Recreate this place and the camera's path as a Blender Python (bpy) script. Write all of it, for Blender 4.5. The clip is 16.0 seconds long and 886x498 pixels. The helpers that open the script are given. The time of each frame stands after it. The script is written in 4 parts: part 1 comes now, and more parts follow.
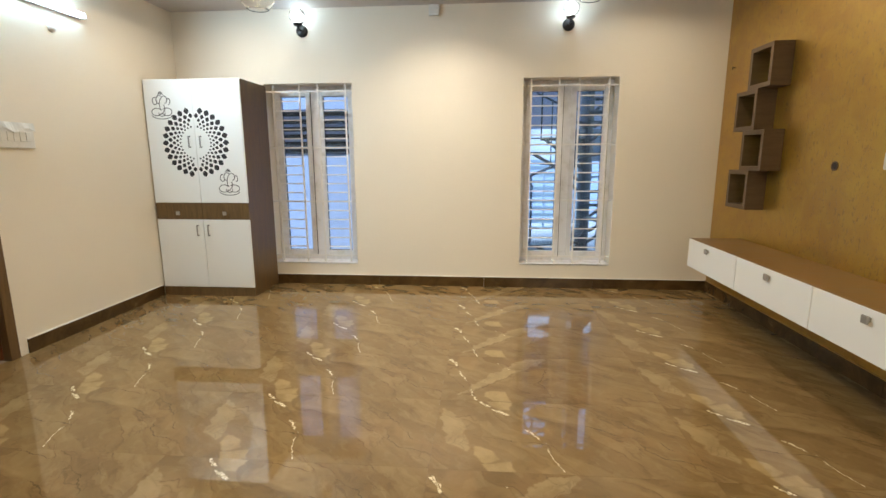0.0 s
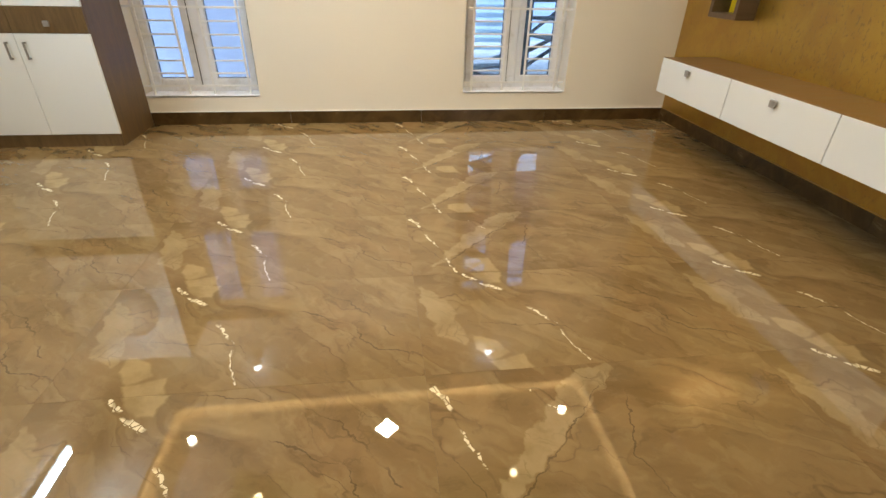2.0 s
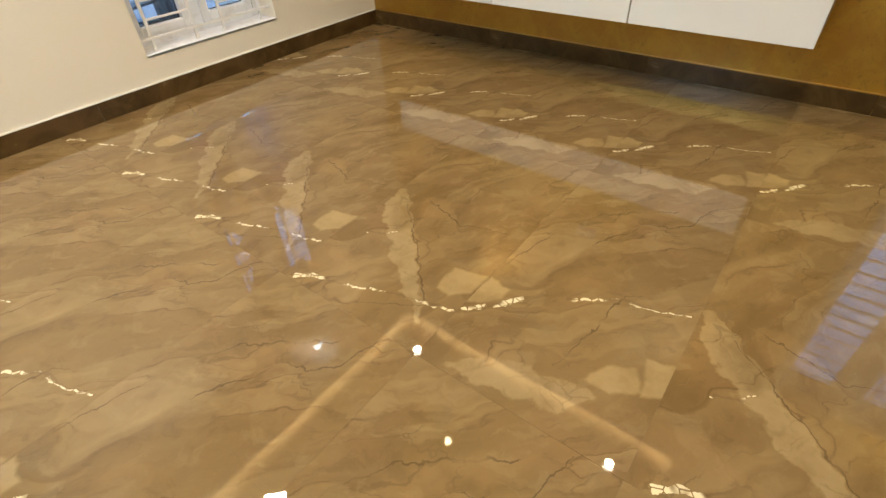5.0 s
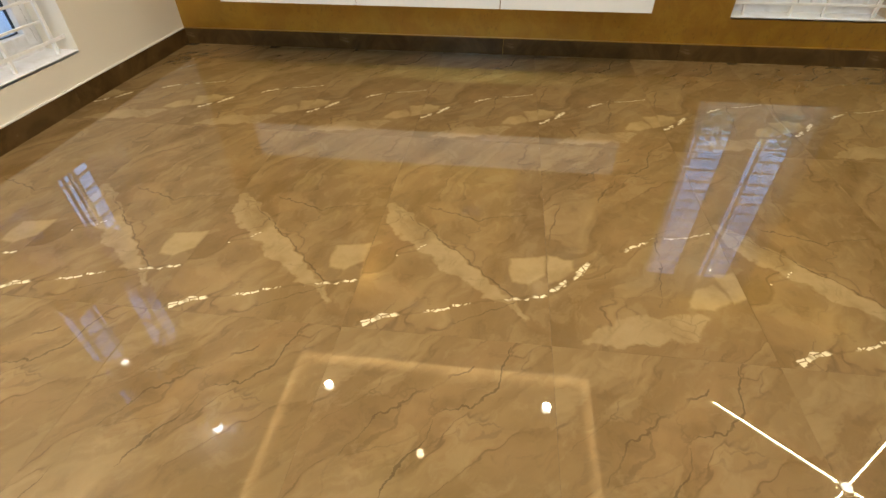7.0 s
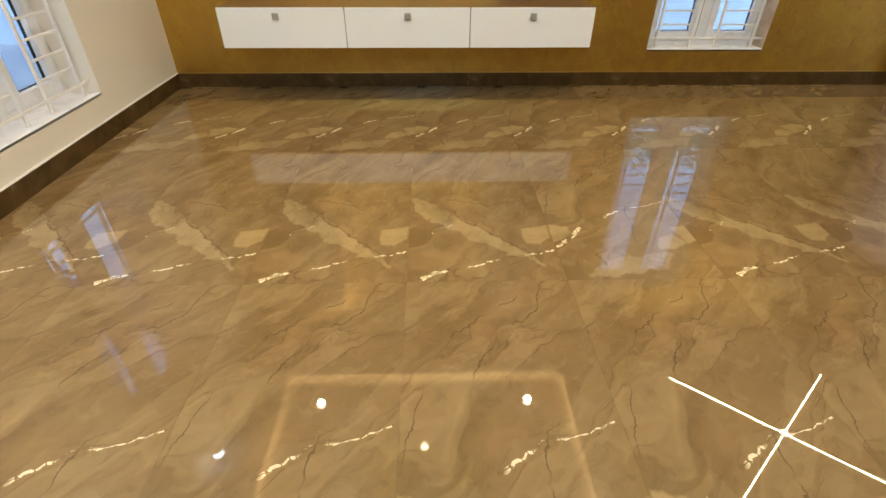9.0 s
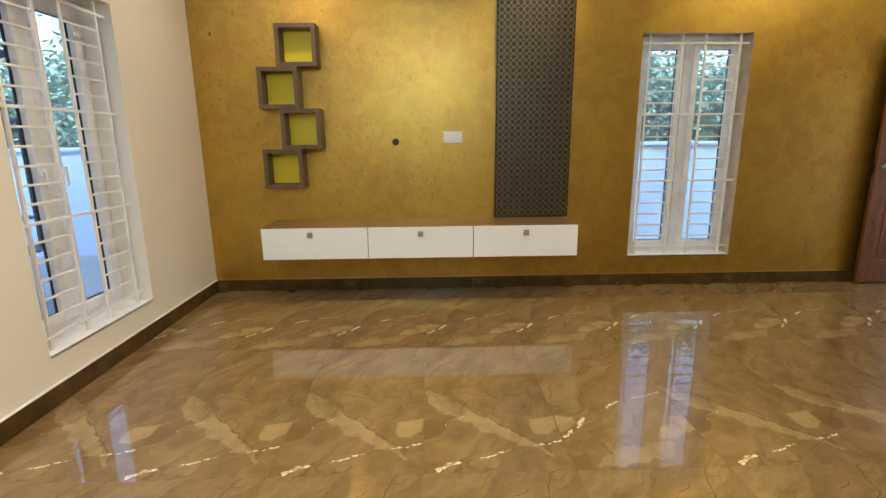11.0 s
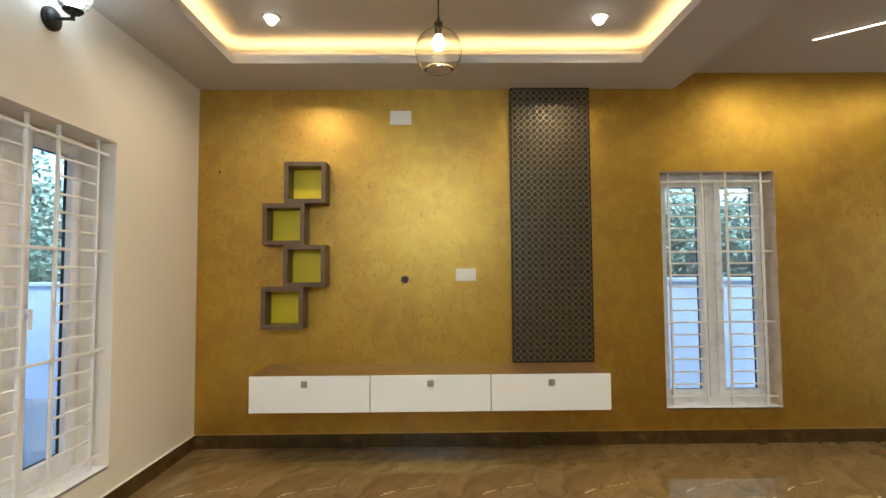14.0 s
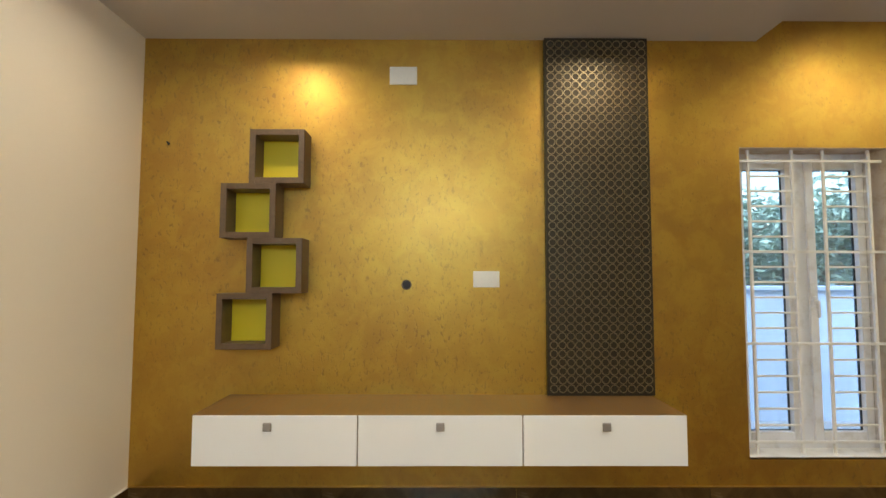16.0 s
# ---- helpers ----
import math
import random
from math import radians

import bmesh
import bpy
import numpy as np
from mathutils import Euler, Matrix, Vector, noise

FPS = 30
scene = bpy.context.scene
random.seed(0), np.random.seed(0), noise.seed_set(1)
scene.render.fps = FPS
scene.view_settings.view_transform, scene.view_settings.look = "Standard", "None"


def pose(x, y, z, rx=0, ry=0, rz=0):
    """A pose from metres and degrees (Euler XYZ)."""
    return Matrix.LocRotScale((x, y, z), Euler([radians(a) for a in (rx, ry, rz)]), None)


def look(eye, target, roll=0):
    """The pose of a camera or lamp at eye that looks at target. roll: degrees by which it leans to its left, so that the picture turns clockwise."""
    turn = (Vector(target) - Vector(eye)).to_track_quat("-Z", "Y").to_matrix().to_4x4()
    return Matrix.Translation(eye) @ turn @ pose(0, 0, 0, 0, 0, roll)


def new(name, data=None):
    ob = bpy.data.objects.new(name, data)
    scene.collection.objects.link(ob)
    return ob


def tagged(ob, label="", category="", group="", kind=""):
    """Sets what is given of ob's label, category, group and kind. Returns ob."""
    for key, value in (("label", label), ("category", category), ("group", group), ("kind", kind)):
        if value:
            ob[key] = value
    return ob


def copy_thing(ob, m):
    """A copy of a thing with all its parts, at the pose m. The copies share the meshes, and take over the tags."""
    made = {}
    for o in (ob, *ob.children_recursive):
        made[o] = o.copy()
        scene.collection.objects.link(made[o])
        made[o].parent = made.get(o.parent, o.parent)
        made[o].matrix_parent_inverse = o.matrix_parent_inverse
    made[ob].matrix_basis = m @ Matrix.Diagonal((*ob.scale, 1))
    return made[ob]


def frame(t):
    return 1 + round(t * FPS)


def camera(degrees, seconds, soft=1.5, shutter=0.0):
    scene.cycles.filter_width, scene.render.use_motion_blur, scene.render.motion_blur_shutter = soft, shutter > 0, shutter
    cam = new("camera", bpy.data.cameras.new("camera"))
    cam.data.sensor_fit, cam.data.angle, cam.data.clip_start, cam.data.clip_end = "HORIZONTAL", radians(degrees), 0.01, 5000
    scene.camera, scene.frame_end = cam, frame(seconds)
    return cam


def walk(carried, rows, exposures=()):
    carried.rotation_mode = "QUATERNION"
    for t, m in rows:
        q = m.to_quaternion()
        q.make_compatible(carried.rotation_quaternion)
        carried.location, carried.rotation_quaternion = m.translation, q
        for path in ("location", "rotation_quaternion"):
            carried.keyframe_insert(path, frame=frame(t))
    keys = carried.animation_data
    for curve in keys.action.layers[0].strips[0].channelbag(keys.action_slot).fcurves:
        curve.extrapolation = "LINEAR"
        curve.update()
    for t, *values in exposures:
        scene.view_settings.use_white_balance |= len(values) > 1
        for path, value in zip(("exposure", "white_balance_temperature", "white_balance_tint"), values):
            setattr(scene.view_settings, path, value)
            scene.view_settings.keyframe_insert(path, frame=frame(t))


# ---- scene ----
cam = camera(84.8, 16.0)
PATH = [
    (0, (0.138, 0.304, 1.346), (-0.026, 2.263, 0.976), -0.2),
    (0.5, (0.02, 0.461, 1.307), (-0.071, 2.379, 0.751), -0.0),
    (1, (-0.063, 0.607, 1.262), (-0.082, 2.469, 0.532), 0.6),
    (1.5, (-0.123, 0.823, 1.229), (-0.056, 2.615, 0.342), 0.9),
    (2, (-0.201, 1.012, 1.205), (0.028, 2.724, 0.197), 1.4),
    (2.5, (-0.314, 1.207, 1.165), (0.11, 2.828, 0.073), 1.3),
    (3, (-0.416, 1.378, 1.154), (0.205, 2.895, 0.008), 0.9),
    (3.5, (-0.517, 1.584, 1.135), (0.291, 2.982, -0.044), 0.5),
    (4, (-0.579, 1.753, 1.138), (0.386, 3.019, -0.072), -0.2),
    (4.2, (-0.599, 1.844, 1.129), (0.412, 3.056, -0.1), -1.1),
    (6.3, (-0.941, 2.739, 1.127), (0.522, 3.187, -0.16), -1.1),
    (6.5, (-0.96, 2.822, 1.12), (0.528, 3.183, -0.167), -0.8),
    (7, (-1.007, 3.03, 1.104), (0.515, 3.223, -0.179), -0.3),
    (7.5, (-1.124, 3.204, 1.108), (0.42, 3.278, -0.16), 0.2),
    (8, (-1.284, 3.314, 1.125), (0.28, 3.315, -0.122), 0.4),
    (8.2, (-1.344, 3.331, 1.124), (0.232, 3.312, -0.107), 0.3),
    (10.3, (-1.735, 3.373, 1.253), (0.099, 3.335, 0.457), -0.2),
    (10.5, (-1.761, 3.38, 1.251), (0.115, 3.343, 0.56), -0.4),
    (11, (-1.778, 3.396, 1.294), (0.173, 3.356, 0.857), -0.6),
    (11.5, (-1.79, 3.408, 1.333), (0.199, 3.366, 1.133), -0.6),
    (12, (-1.802, 3.418, 1.342), (0.198, 3.379, 1.321), -0.5),
    (12.5, (-1.803, 3.43, 1.346), (0.195, 3.396, 1.424), -0.5),
    (13, (-1.738, 3.438, 1.34), (0.258, 3.411, 1.456), -0.6),
    (13.5, (-1.577, 3.441, 1.349), (0.42, 3.419, 1.459), -0.5),
    (14, (-1.402, 3.441, 1.339), (0.595, 3.418, 1.435), -0.4),
    (14.5, (-1.184, 3.454, 1.327), (0.814, 3.435, 1.41), -0.1),
    (15, (-0.964, 3.482, 1.317), (1.033, 3.464, 1.411), -0.0),
    (15.5, (-0.729, 3.492, 1.314), (1.269, 3.48, 1.421), -0.0),
    (16, (-0.515, 3.497, 1.323), (1.481, 3.485, 1.444), 0.1),
]
walk(cam, [(t, look(eye, target, roll)) for t, eye, target, roll in PATH],
     exposures=((0, 2.00), (1.0, 2.10), (2.0, 2.16), (3.5, 2.26), (8, 2.22), (10.5, 2.08), (11.5, 1.99), (14, 1.99), (16, 2.06)))

# ---- plan, metres ----
WEST, EAST, SOUTH, NORTH = -3.045, 2.41, -1.5, 5.32
LOW, HIGH, SIDE = 2.80, 2.96, 2.93          # dropped ceiling, tray ceiling, south ceiling
TRAY = (-2.44, 1.92, 2.0, 4.86)             # opening of the tray: x0, x1, y0, y1
SILL, LINTEL = 0.27, 2.13
THICK = 0.28

# ---- world and lights ----
world = bpy.data.worlds.new("world")
scene.world = world
world.use_nodes = True
wt = world.node_tree
sky = wt.nodes.new("ShaderNodeTexSky")
sky.sky_type = "NISHITA"
sky.sun_disc = False
sky.sun_elevation = radians(58)
sky.sun_rotation = radians(250)
sky.air_density = 1.6
sky.ozone_density = 3.0
sky.dust_density = 1.5
wt.nodes["Background"].inputs["Strength"].default_value = 0.15
wt.links.new(sky.outputs[0], wt.nodes["Background"].inputs["Color"])


def lamp(name, kind, m, power, colour, size=0.1, size_y=None, spread=None):
    data = bpy.data.lights.new(name, kind)
    data.energy, data.color = power, colour
    if kind == "AREA":
        data.shape = "DISK" if size_y is None else "RECTANGLE"
        data.size = size
        if size_y is not None:
            data.size_y = size_y
        if spread:
            data.spread = radians(spread)
    elif kind == "POINT":
        data.shadow_soft_size = size
    elif kind == "SUN":
        data.angle = size
    ob = new(name, data)
    ob.matrix_world = m
    return ob


WARM, COVE = (1.0, 0.85, 0.63), (1.0, 0.64, 0.25)
lamp("sun", "SUN", look((-5, -2, 10), (0, 0, 0)), 1.5, (0.90, 0.95, 1.0), radians(25))
DOWN = [(1.60, 4.48), (1.60, 2.40), (-2.20, 4.48), (-2.20, 2.40)]
SQUARE = [(-0.28, 4.45), (-0.28, 2.41)]
for x, y in DOWN:
    lamp("downlight_lamp", "AREA", look((x, y, HIGH - 0.062), (x, y, 0)), 2.4, WARM, 0.07, None, 152)
for x, y in SQUARE:
    lamp("square_light_lamp", "AREA", pose(x, y, HIGH - 0.02, 0, 0, 45), 4.9, (1, 0.88, 0.70), 0.17, 0.17, 124)
cx, cy = (TRAY[0] + TRAY[1]) / 2, (TRAY[2] + TRAY[3]) / 2
for x, y, sx, sy in ((TRAY[1] + 0.05, cy, 0.03, 2.9), (TRAY[0] - 0.05, cy, 0.03, 2.9),
                     (cx, TRAY[3] + 0.05, 4.4, 0.03), (cx, TRAY[2] - 0.05, 4.4, 0.03)):
    lamp("cove_lamp", "AREA", pose(x, y, LOW + 0.045, 180), 1.9 * max(sx, sy) / 2.9, COVE, sx, sy, 140)
CROSS, ARM = (1.15, 0.02), 1.08
for turn in (50, -50):
    lamp("linear_lamp", "AREA", pose(CROSS[0], CROSS[1], SIDE - 0.02, 0, 0, turn), 3.2, (1, 0.88, 0.45), 2 * ARM, 0.008)
lamp("tube_lamp", "AREA", look((WEST + 0.09, 3.53, 2.44), (0, 3.53, 1.9)), 10.5, (0.60, 0.83, 1.0), 1.1, 0.04)
for x in (-1.683, 0.925):
    lamp("wall_lamp_bulb", "POINT", Matrix.Translation((x, NORTH - 0.11, 2.70)), 0.13, (0.36, 0.74, 1.0), 0.02)
for x in (0.75, -1.27):
    lamp("pendant_bulb", "POINT", Matrix.Translation((x, 3.43, 2.375)), 0.35, (1, 0.72, 0.36), 0.02)


# ---- materials ----
class Nodes:
    """A small hand for wiring a material."""

    def __init__(self, name):
        self.mat = bpy.data.materials.new(name)
        self.mat.use_nodes = True
        self.tree = self.mat.node_tree
        self.bsdf = self.tree.nodes["Principled BSDF"]

    def node(self, kind, **sets):
        n = self.tree.nodes.new(kind)
        for key, value in sets.items():
            if key in n.inputs:
                self.feed(n.inputs[key], value)
            else:
                setattr(n, key, value)
        return n

    def feed(self, socket, value):
        if isinstance(value, bpy.types.NodeSocket):
            self.tree.links.new(value, socket)
        else:
            socket.default_value = value

    def maths(self, op, a, b=0.0, c=0.0):
        n = self.tree.nodes.new("ShaderNodeMath")
        n.operation = op
        for i, v in enumerate((a, b, c)):
            self.feed(n.inputs[i], v)
        return n.outputs[0]

    def vec(self, op, a, b=(0, 0, 0), out=0):
        n = self.tree.nodes.new("ShaderNodeVectorMath")
        n.operation = op
        self.feed(n.inputs[0], a)
        if op == "SCALE":
            self.feed(n.inputs[3], b)
        else:
            self.feed(n.inputs[1], b)
        return n.outputs[out]

    def coords(self, which="Object", scale=(1, 1, 1), turn=0.0, shift=(0, 0, 0)):
        tc = self.tree.nodes.new("ShaderNodeTexCoord")
        mp = self.tree.nodes.new("ShaderNodeMapping")
        mp.inputs["Scale"].default_value = scale
        mp.inputs["Rotation"].default_value = (0, 0, radians(turn))
        mp.inputs["Location"].default_value = shift
        self.tree.links.new(tc.outputs[which], mp.inputs[0])
        return mp.outputs[0]

    def noise(self, at, scale, detail=4.0, rough=0.55, distort=0.0):
        n = self.tree.nodes.new("ShaderNodeTexNoise")
        self.feed(n.inputs["Vector"], at)
        n.inputs["Scale"].default_value = scale
        n.inputs["Detail"].default_value = detail
        n.inputs["Roughness"].default_value = rough
        n.inputs["Distortion"].default_value = distort
        return n.outputs["Fac"]

    def voronoi(self, at, scale, feature="F1", out="Distance", rand=1.0):
        n = self.tree.nodes.new("ShaderNodeTexVoronoi")
        n.feature = feature
        self.feed(n.inputs["Vector"], at)
        n.inputs["Scale"].default_value = scale
        n.inputs["Randomness"].default_value = rand
        return n.outputs[out]

    def step(self, v, lo, hi, to_lo=0.0, to_hi=1.0):
        n = self.tree.nodes.new("ShaderNodeMapRange")
        n.interpolation_type = "SMOOTHSTEP"
        self.feed(n.inputs["Value"], v)
        for key, value in (("From Min", lo), ("From Max", hi), ("To Min", to_lo), ("To Max", to_hi)):
            n.inputs[key].default_value = value
        return n.outputs[0]

    def mix(self, f, a, b, blend="MIX"):
        n = self.tree.nodes.new("ShaderNodeMix")
        n.data_type, n.blend_type = "RGBA", blend
        self.feed(n.inputs[0], f)
        self.feed(n.inputs[6], (*a, 1) if isinstance(a, tuple) and len(a) == 3 else a)
        self.feed(n.inputs[7], (*b, 1) if isinstance(b, tuple) and len(b) == 3 else b)
        return n.outputs[2]

    def bump(self, height, strength=0.2, distance=0.01):
        n = self.tree.nodes.new("ShaderNodeBump")
        n.inputs["Strength"].default_value = strength
        n.inputs["Distance"].default_value = distance
        self.feed(n.inputs["Height"], height)
        self.feed(self.bsdf.inputs["Normal"], n.outputs[0])

    def set(self, **values):
        for key, value in values.items():
            socket = self.bsdf.inputs[key.replace("_", " ")]
            self.feed(socket, (*value, 1) if isinstance(value, tuple) and len(value) == 3 else value)
        return self.mat


def paint(name, colour, rough=0.5, speck=0.06, relief=0.12, scale=1.0):
    """Painted or plain surface with faint mottling and fine relief."""
    n = Nodes(name)
    at = n.coords()
    big, fine = n.noise(at, 1.3 * scale, 3), n.noise(at, 60 * scale, 4)
    dark = tuple(c * (1 - 2 * speck) for c in colour)
    tone = n.mix(n.maths("ADD", n.maths("MULTIPLY", big, 0.6), n.maths("MULTIPLY", fine, 0.4)), colour, dark)
    n.bump(fine, relief, 0.002)
    return n.set(Base_Color=tone, Roughness=n.step(big, 0.1, 0.9, rough - 0.03, rough + 0.03))


def plain(name, colour, rough=0.4, metal=0.0):
    n = Nodes(name)
    at = n.coords()
    fine = n.noise(at, 35, 3)
    dark = tuple(c * 0.86 for c in colour)
    return n.set(Base_Color=n.mix(fine, colour, dark), Roughness=n.step(fine, 0.2, 0.8, rough * 0.85, rough * 1.15), Metallic=metal)


def glow(name, colour, strength):
    n = Nodes(name)
    return n.set(Base_Color=colour, Emission_Color=colour, Emission_Strength=strength)


def wood(name, light, dark, along=(1, 12, 12), rough=0.42, coat=0.0):
    n = Nodes(name)
    at = n.coords(scale=along)
    grain = n.noise(at, 3.2, 8, 0.62, 0.6)
    pores = n.noise(n.coords(scale=tuple(a * 5 for a in along)), 6, 3)
    tone = n.mix(n.step(grain, 0.3, 0.7), dark, light)
    tone = n.mix(n.step(pores, 0.55, 0.7, 0, 0.35), tone, tuple(c * 0.5 for c in dark))
    n.bump(pores, 0.08, 0.001)
    return n.set(Base_Color=tone, Roughness=n.step(grain, 0.2, 0.8, rough - 0.05, rough + 0.08), Coat_Weight=coat)


def segments(n, at, points, soft=0.0015):
    """Mask, 1 on a broken chain of flakes along a line through the points."""
    result = None
    for (ax, ay, aw), (bx, by, bw) in zip(points, points[1:]):
        dx, dy = bx - ax, by - ay
        rel = n.vec("SUBTRACT", at, (ax, ay, 0))
        dot = n.maths("DIVIDE", n.vec("DOT_PRODUCT", rel, (dx, dy, 0), 1), dx * dx + dy * dy)
        h = n.maths("MINIMUM", n.maths("MAXIMUM", dot, 0.0), 1.0)
        near = n.vec("SCALE", (dx, dy, 0), h)
        gap = n.vec("LENGTH", n.vec("SUBTRACT", rel, near), (0, 0, 0), 1)
        wide = n.maths("MULTIPLY_ADD", h, bw - aw, aw)
        inside = n.maths("SUBTRACT", wide, gap)
        result = inside if result is None else n.maths("MAXIMUM", result, inside)
    return n.step(result, 0.0, soft)


def clast(n, at, corners, soft):
    """Mask, 1 inside a convex stone fragment with the given corners."""
    area = sum(a[0] * b[1] - b[0] * a[1] for a, b in zip(corners, corners[1:] + corners[:1]))
    turn = 1 if area > 0 else -1
    result = None
    for (ax, ay), (bx, by) in zip(corners, corners[1:] + corners[:1]):
        length = math.hypot(bx - ax, by - ay)
        nx, ny = -(by - ay) / length * turn, (bx - ax) / length * turn
        gap = n.maths("SUBTRACT", n.vec("DOT_PRODUCT", at, (nx, ny, 0), 1), ax * nx + ay * ny)
        result = gap if result is None else n.maths("MINIMUM", result, gap)
    return n.step(result, 0.0, soft)


def leaf_bands(n, at, scale, seed, cut):
    """Bands with one crisp edge that fade away on the other side, and the thin dark line along the crisp edge."""
    v = n.noise(n.vec("ADD", at, (seed, seed * 0.7, 0)), scale, 3.5, 0.5, 0.5)
    band = n.maths("MULTIPLY", n.step(v, cut, cut + 0.022), n.step(v, cut + 0.02, cut + 0.13, 1, 0))
    line = n.maths("MULTIPLY", n.step(v, cut - 0.012, cut - 0.003), n.step(v, cut - 0.003, cut + 0.004, 1, 0))
    return band, line


def marble(name, shift, turn, stretch, chains, pale, peach, ribbons, cracks):
    """Polished brown breccia-print porcelain; the print sits in the tile's own coordinates."""
    n = Nodes(name)
    own = n.vec("MULTIPLY", n.coords(), (1, 1, 0))
    flat = n.vec("ADD", own, shift)
    centre = (0.5, 0.5, 0.5)

    def push(scale, detail, amount):
        swirl = n.node("ShaderNodeTexNoise", Scale=scale, Detail=detail, Vector=flat).outputs["Color"]
        return n.vec("MULTIPLY", n.vec("SCALE", n.vec("SUBTRACT", swirl, centre), amount), (1, 1, 0))

    slow, quick, crumple = push(2.6, 3.0, 0.20), push(13.0, 5.0, 0.12), push(30.0, 3.0, 0.03)
    turned = n.tree.nodes.new("ShaderNodeVectorRotate")
    turned.rotation_type = "Z_AXIS"
    turned.inputs["Angle"].default_value = radians(turn)
    n.feed(turned.inputs["Vector"], n.vec("ADD", flat, slow))
    long_way = n.vec("ADD", n.vec("MULTIPLY", turned.outputs[0], (1.0, stretch, 1)), n.vec("SCALE", quick, 0.85))
    cloud = n.noise(long_way, 1.3, 5, 0.55, 0.4)
    mist = n.noise(n.vec("ADD", flat, slow), 3.4, 5, 0.6)
    fine = n.noise(flat, 60, 4)
    thread = n.noise(n.vec("MULTIPLY", turned.outputs[0], (1.5, 9.0, 1)), 2.2, 6, 0.62, 0.6)
    # ground colour
    tone = n.mix(n.step(cloud, 0.34, 0.66), (0.160, 0.097, 0.036), (0.222, 0.142, 0.060))
    tone = n.mix(n.step(mist, 0.50, 0.70, 0, 0.50), tone, (0.228, 0.136, 0.058))
    tone = n.mix(n.step(mist, 0.30, 0.46, 0.50, 0), tone, (0.165, 0.114, 0.055))
    tone = n.mix(n.step(thread, 0.50, 0.74, 0, 0.14), tone, (0.270, 0.182, 0.084))
    tone = n.mix(n.step(thread, 0.28, 0.46, 0.12, 0), tone, (0.128, 0.082, 0.034))
    mottle = n.noise(n.vec("ADD", n.vec("MULTIPLY", turned.outputs[0], (1.0, 1.6, 1)), quick), 6.5, 7, 0.66, 0.3)
    tone = n.mix(n.step(mottle, 0.50, 0.64, 0, 0.42), tone, (0.275, 0.190, 0.092))
    tone = n.mix(n.step(mottle, 0.34, 0.46, 0.45, 0), tone, (0.125, 0.078, 0.032))
    # leaf-shaped layers
    for scale, seed, cut, weight in ((0.95, 2.3, 0.53, 0.26), (1.7, 7.9, 0.56, 0.20)):
        band, line = leaf_bands(n, long_way, scale, seed, cut)
        tone = n.mix(n.maths("MULTIPLY", band, weight), tone, (0.335, 0.230, 0.108))
        tone = n.mix(n.maths("MULTIPLY", line, n.step(mist, 0.48, 0.62, 0, 0.50)), tone, (0.078, 0.047, 0.020))
    # stone fragments
    edge_at = n.vec("ADD", n.vec("ADD", own, n.vec("SCALE", slow, 0.25)), n.vec("SCALE", quick, 0.32))
    grain = n.step(n.noise(flat, 7, 5, 0.6), 0.30, 0.62, 0.35, 1.0)
    for corners in peach:
        tone = n.mix(n.maths("MULTIPLY", clast(n, edge_at, corners, 0.035), n.maths("MULTIPLY", grain, 0.40)), tone, (0.290, 0.178, 0.076))
    for line in ribbons:
        band = n.maths("MULTIPLY", segments(n, n.vec("ADD", own, quick), line, 0.012), n.maths("MULTIPLY", grain, 0.52))
        tone = n.mix(band, tone, (0.385, 0.280, 0.145))
        shatter = n.voronoi(n.vec("ADD", flat, quick), 15, "DISTANCE_TO_EDGE")
        lines = n.maths("MULTIPLY", n.step(shatter, 0.012, 0.05, 1, 0), n.step(n.noise(flat, 5, 2), 0.48, 0.60, 0, 0.65))
        tone = n.mix(n.maths("MULTIPLY", lines, band), tone, (0.085, 0.055, 0.026))
    for corners in pale:
        tone = n.mix(n.maths("MULTIPLY", clast(n, edge_at, corners, 0.014), n.maths("MULTIPLY", grain, 0.56)), tone, (0.440, 0.315, 0.150))
    # dark cracks, printed ones first, then the loose network
    bent = n.vec("ADD", n.vec("ADD", own, n.vec("SCALE", quick, 0.35)), crumple)
    gaps = n.step(n.noise(flat, 6, 3), 0.38, 0.54, 0.10, 0.62)
    for line in cracks:
        tone = n.mix(n.maths("MULTIPLY", segments(n, bent, line), gaps), tone, (0.065, 0.042, 0.020))
    web = n.voronoi(n.vec("ADD", long_way, n.vec("SCALE", quick, 1.5)), 2.3, "DISTANCE_TO_EDGE")
    keep = n.step(n.noise(flat, 2.7, 3), 0.52, 0.64)
    tone = n.mix(n.maths("MULTIPLY", n.step(web, 0.004, 0.014, 0.30, 0), keep), tone, (0.070, 0.045, 0.020))
    tone = n.mix(n.maths("MULTIPLY", fine, 0.16), tone, (0.136, 0.090, 0.042))
    # broken cream-gold chains
    shards = n.maths("MULTIPLY", n.step(n.voronoi(flat, 34, "DISTANCE_TO_EDGE"), 0.03, 0.07), n.step(n.noise(flat, 9, 2), 0.45, 0.52))
    chain_at = n.vec("ADD", own, crumple)
    for line in chains:
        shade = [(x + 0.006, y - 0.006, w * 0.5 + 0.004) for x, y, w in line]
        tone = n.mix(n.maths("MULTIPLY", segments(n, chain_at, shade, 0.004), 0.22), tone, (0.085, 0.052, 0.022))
        tone = n.mix(n.maths("MULTIPLY", segments(n, chain_at, [(x, y, w * 1.2) for x, y, w in line]), shards), tone, (0.72, 0.60, 0.39))
    n.bump(n.noise(n.coords(), 2.6, 1), 0.012, 0.01)
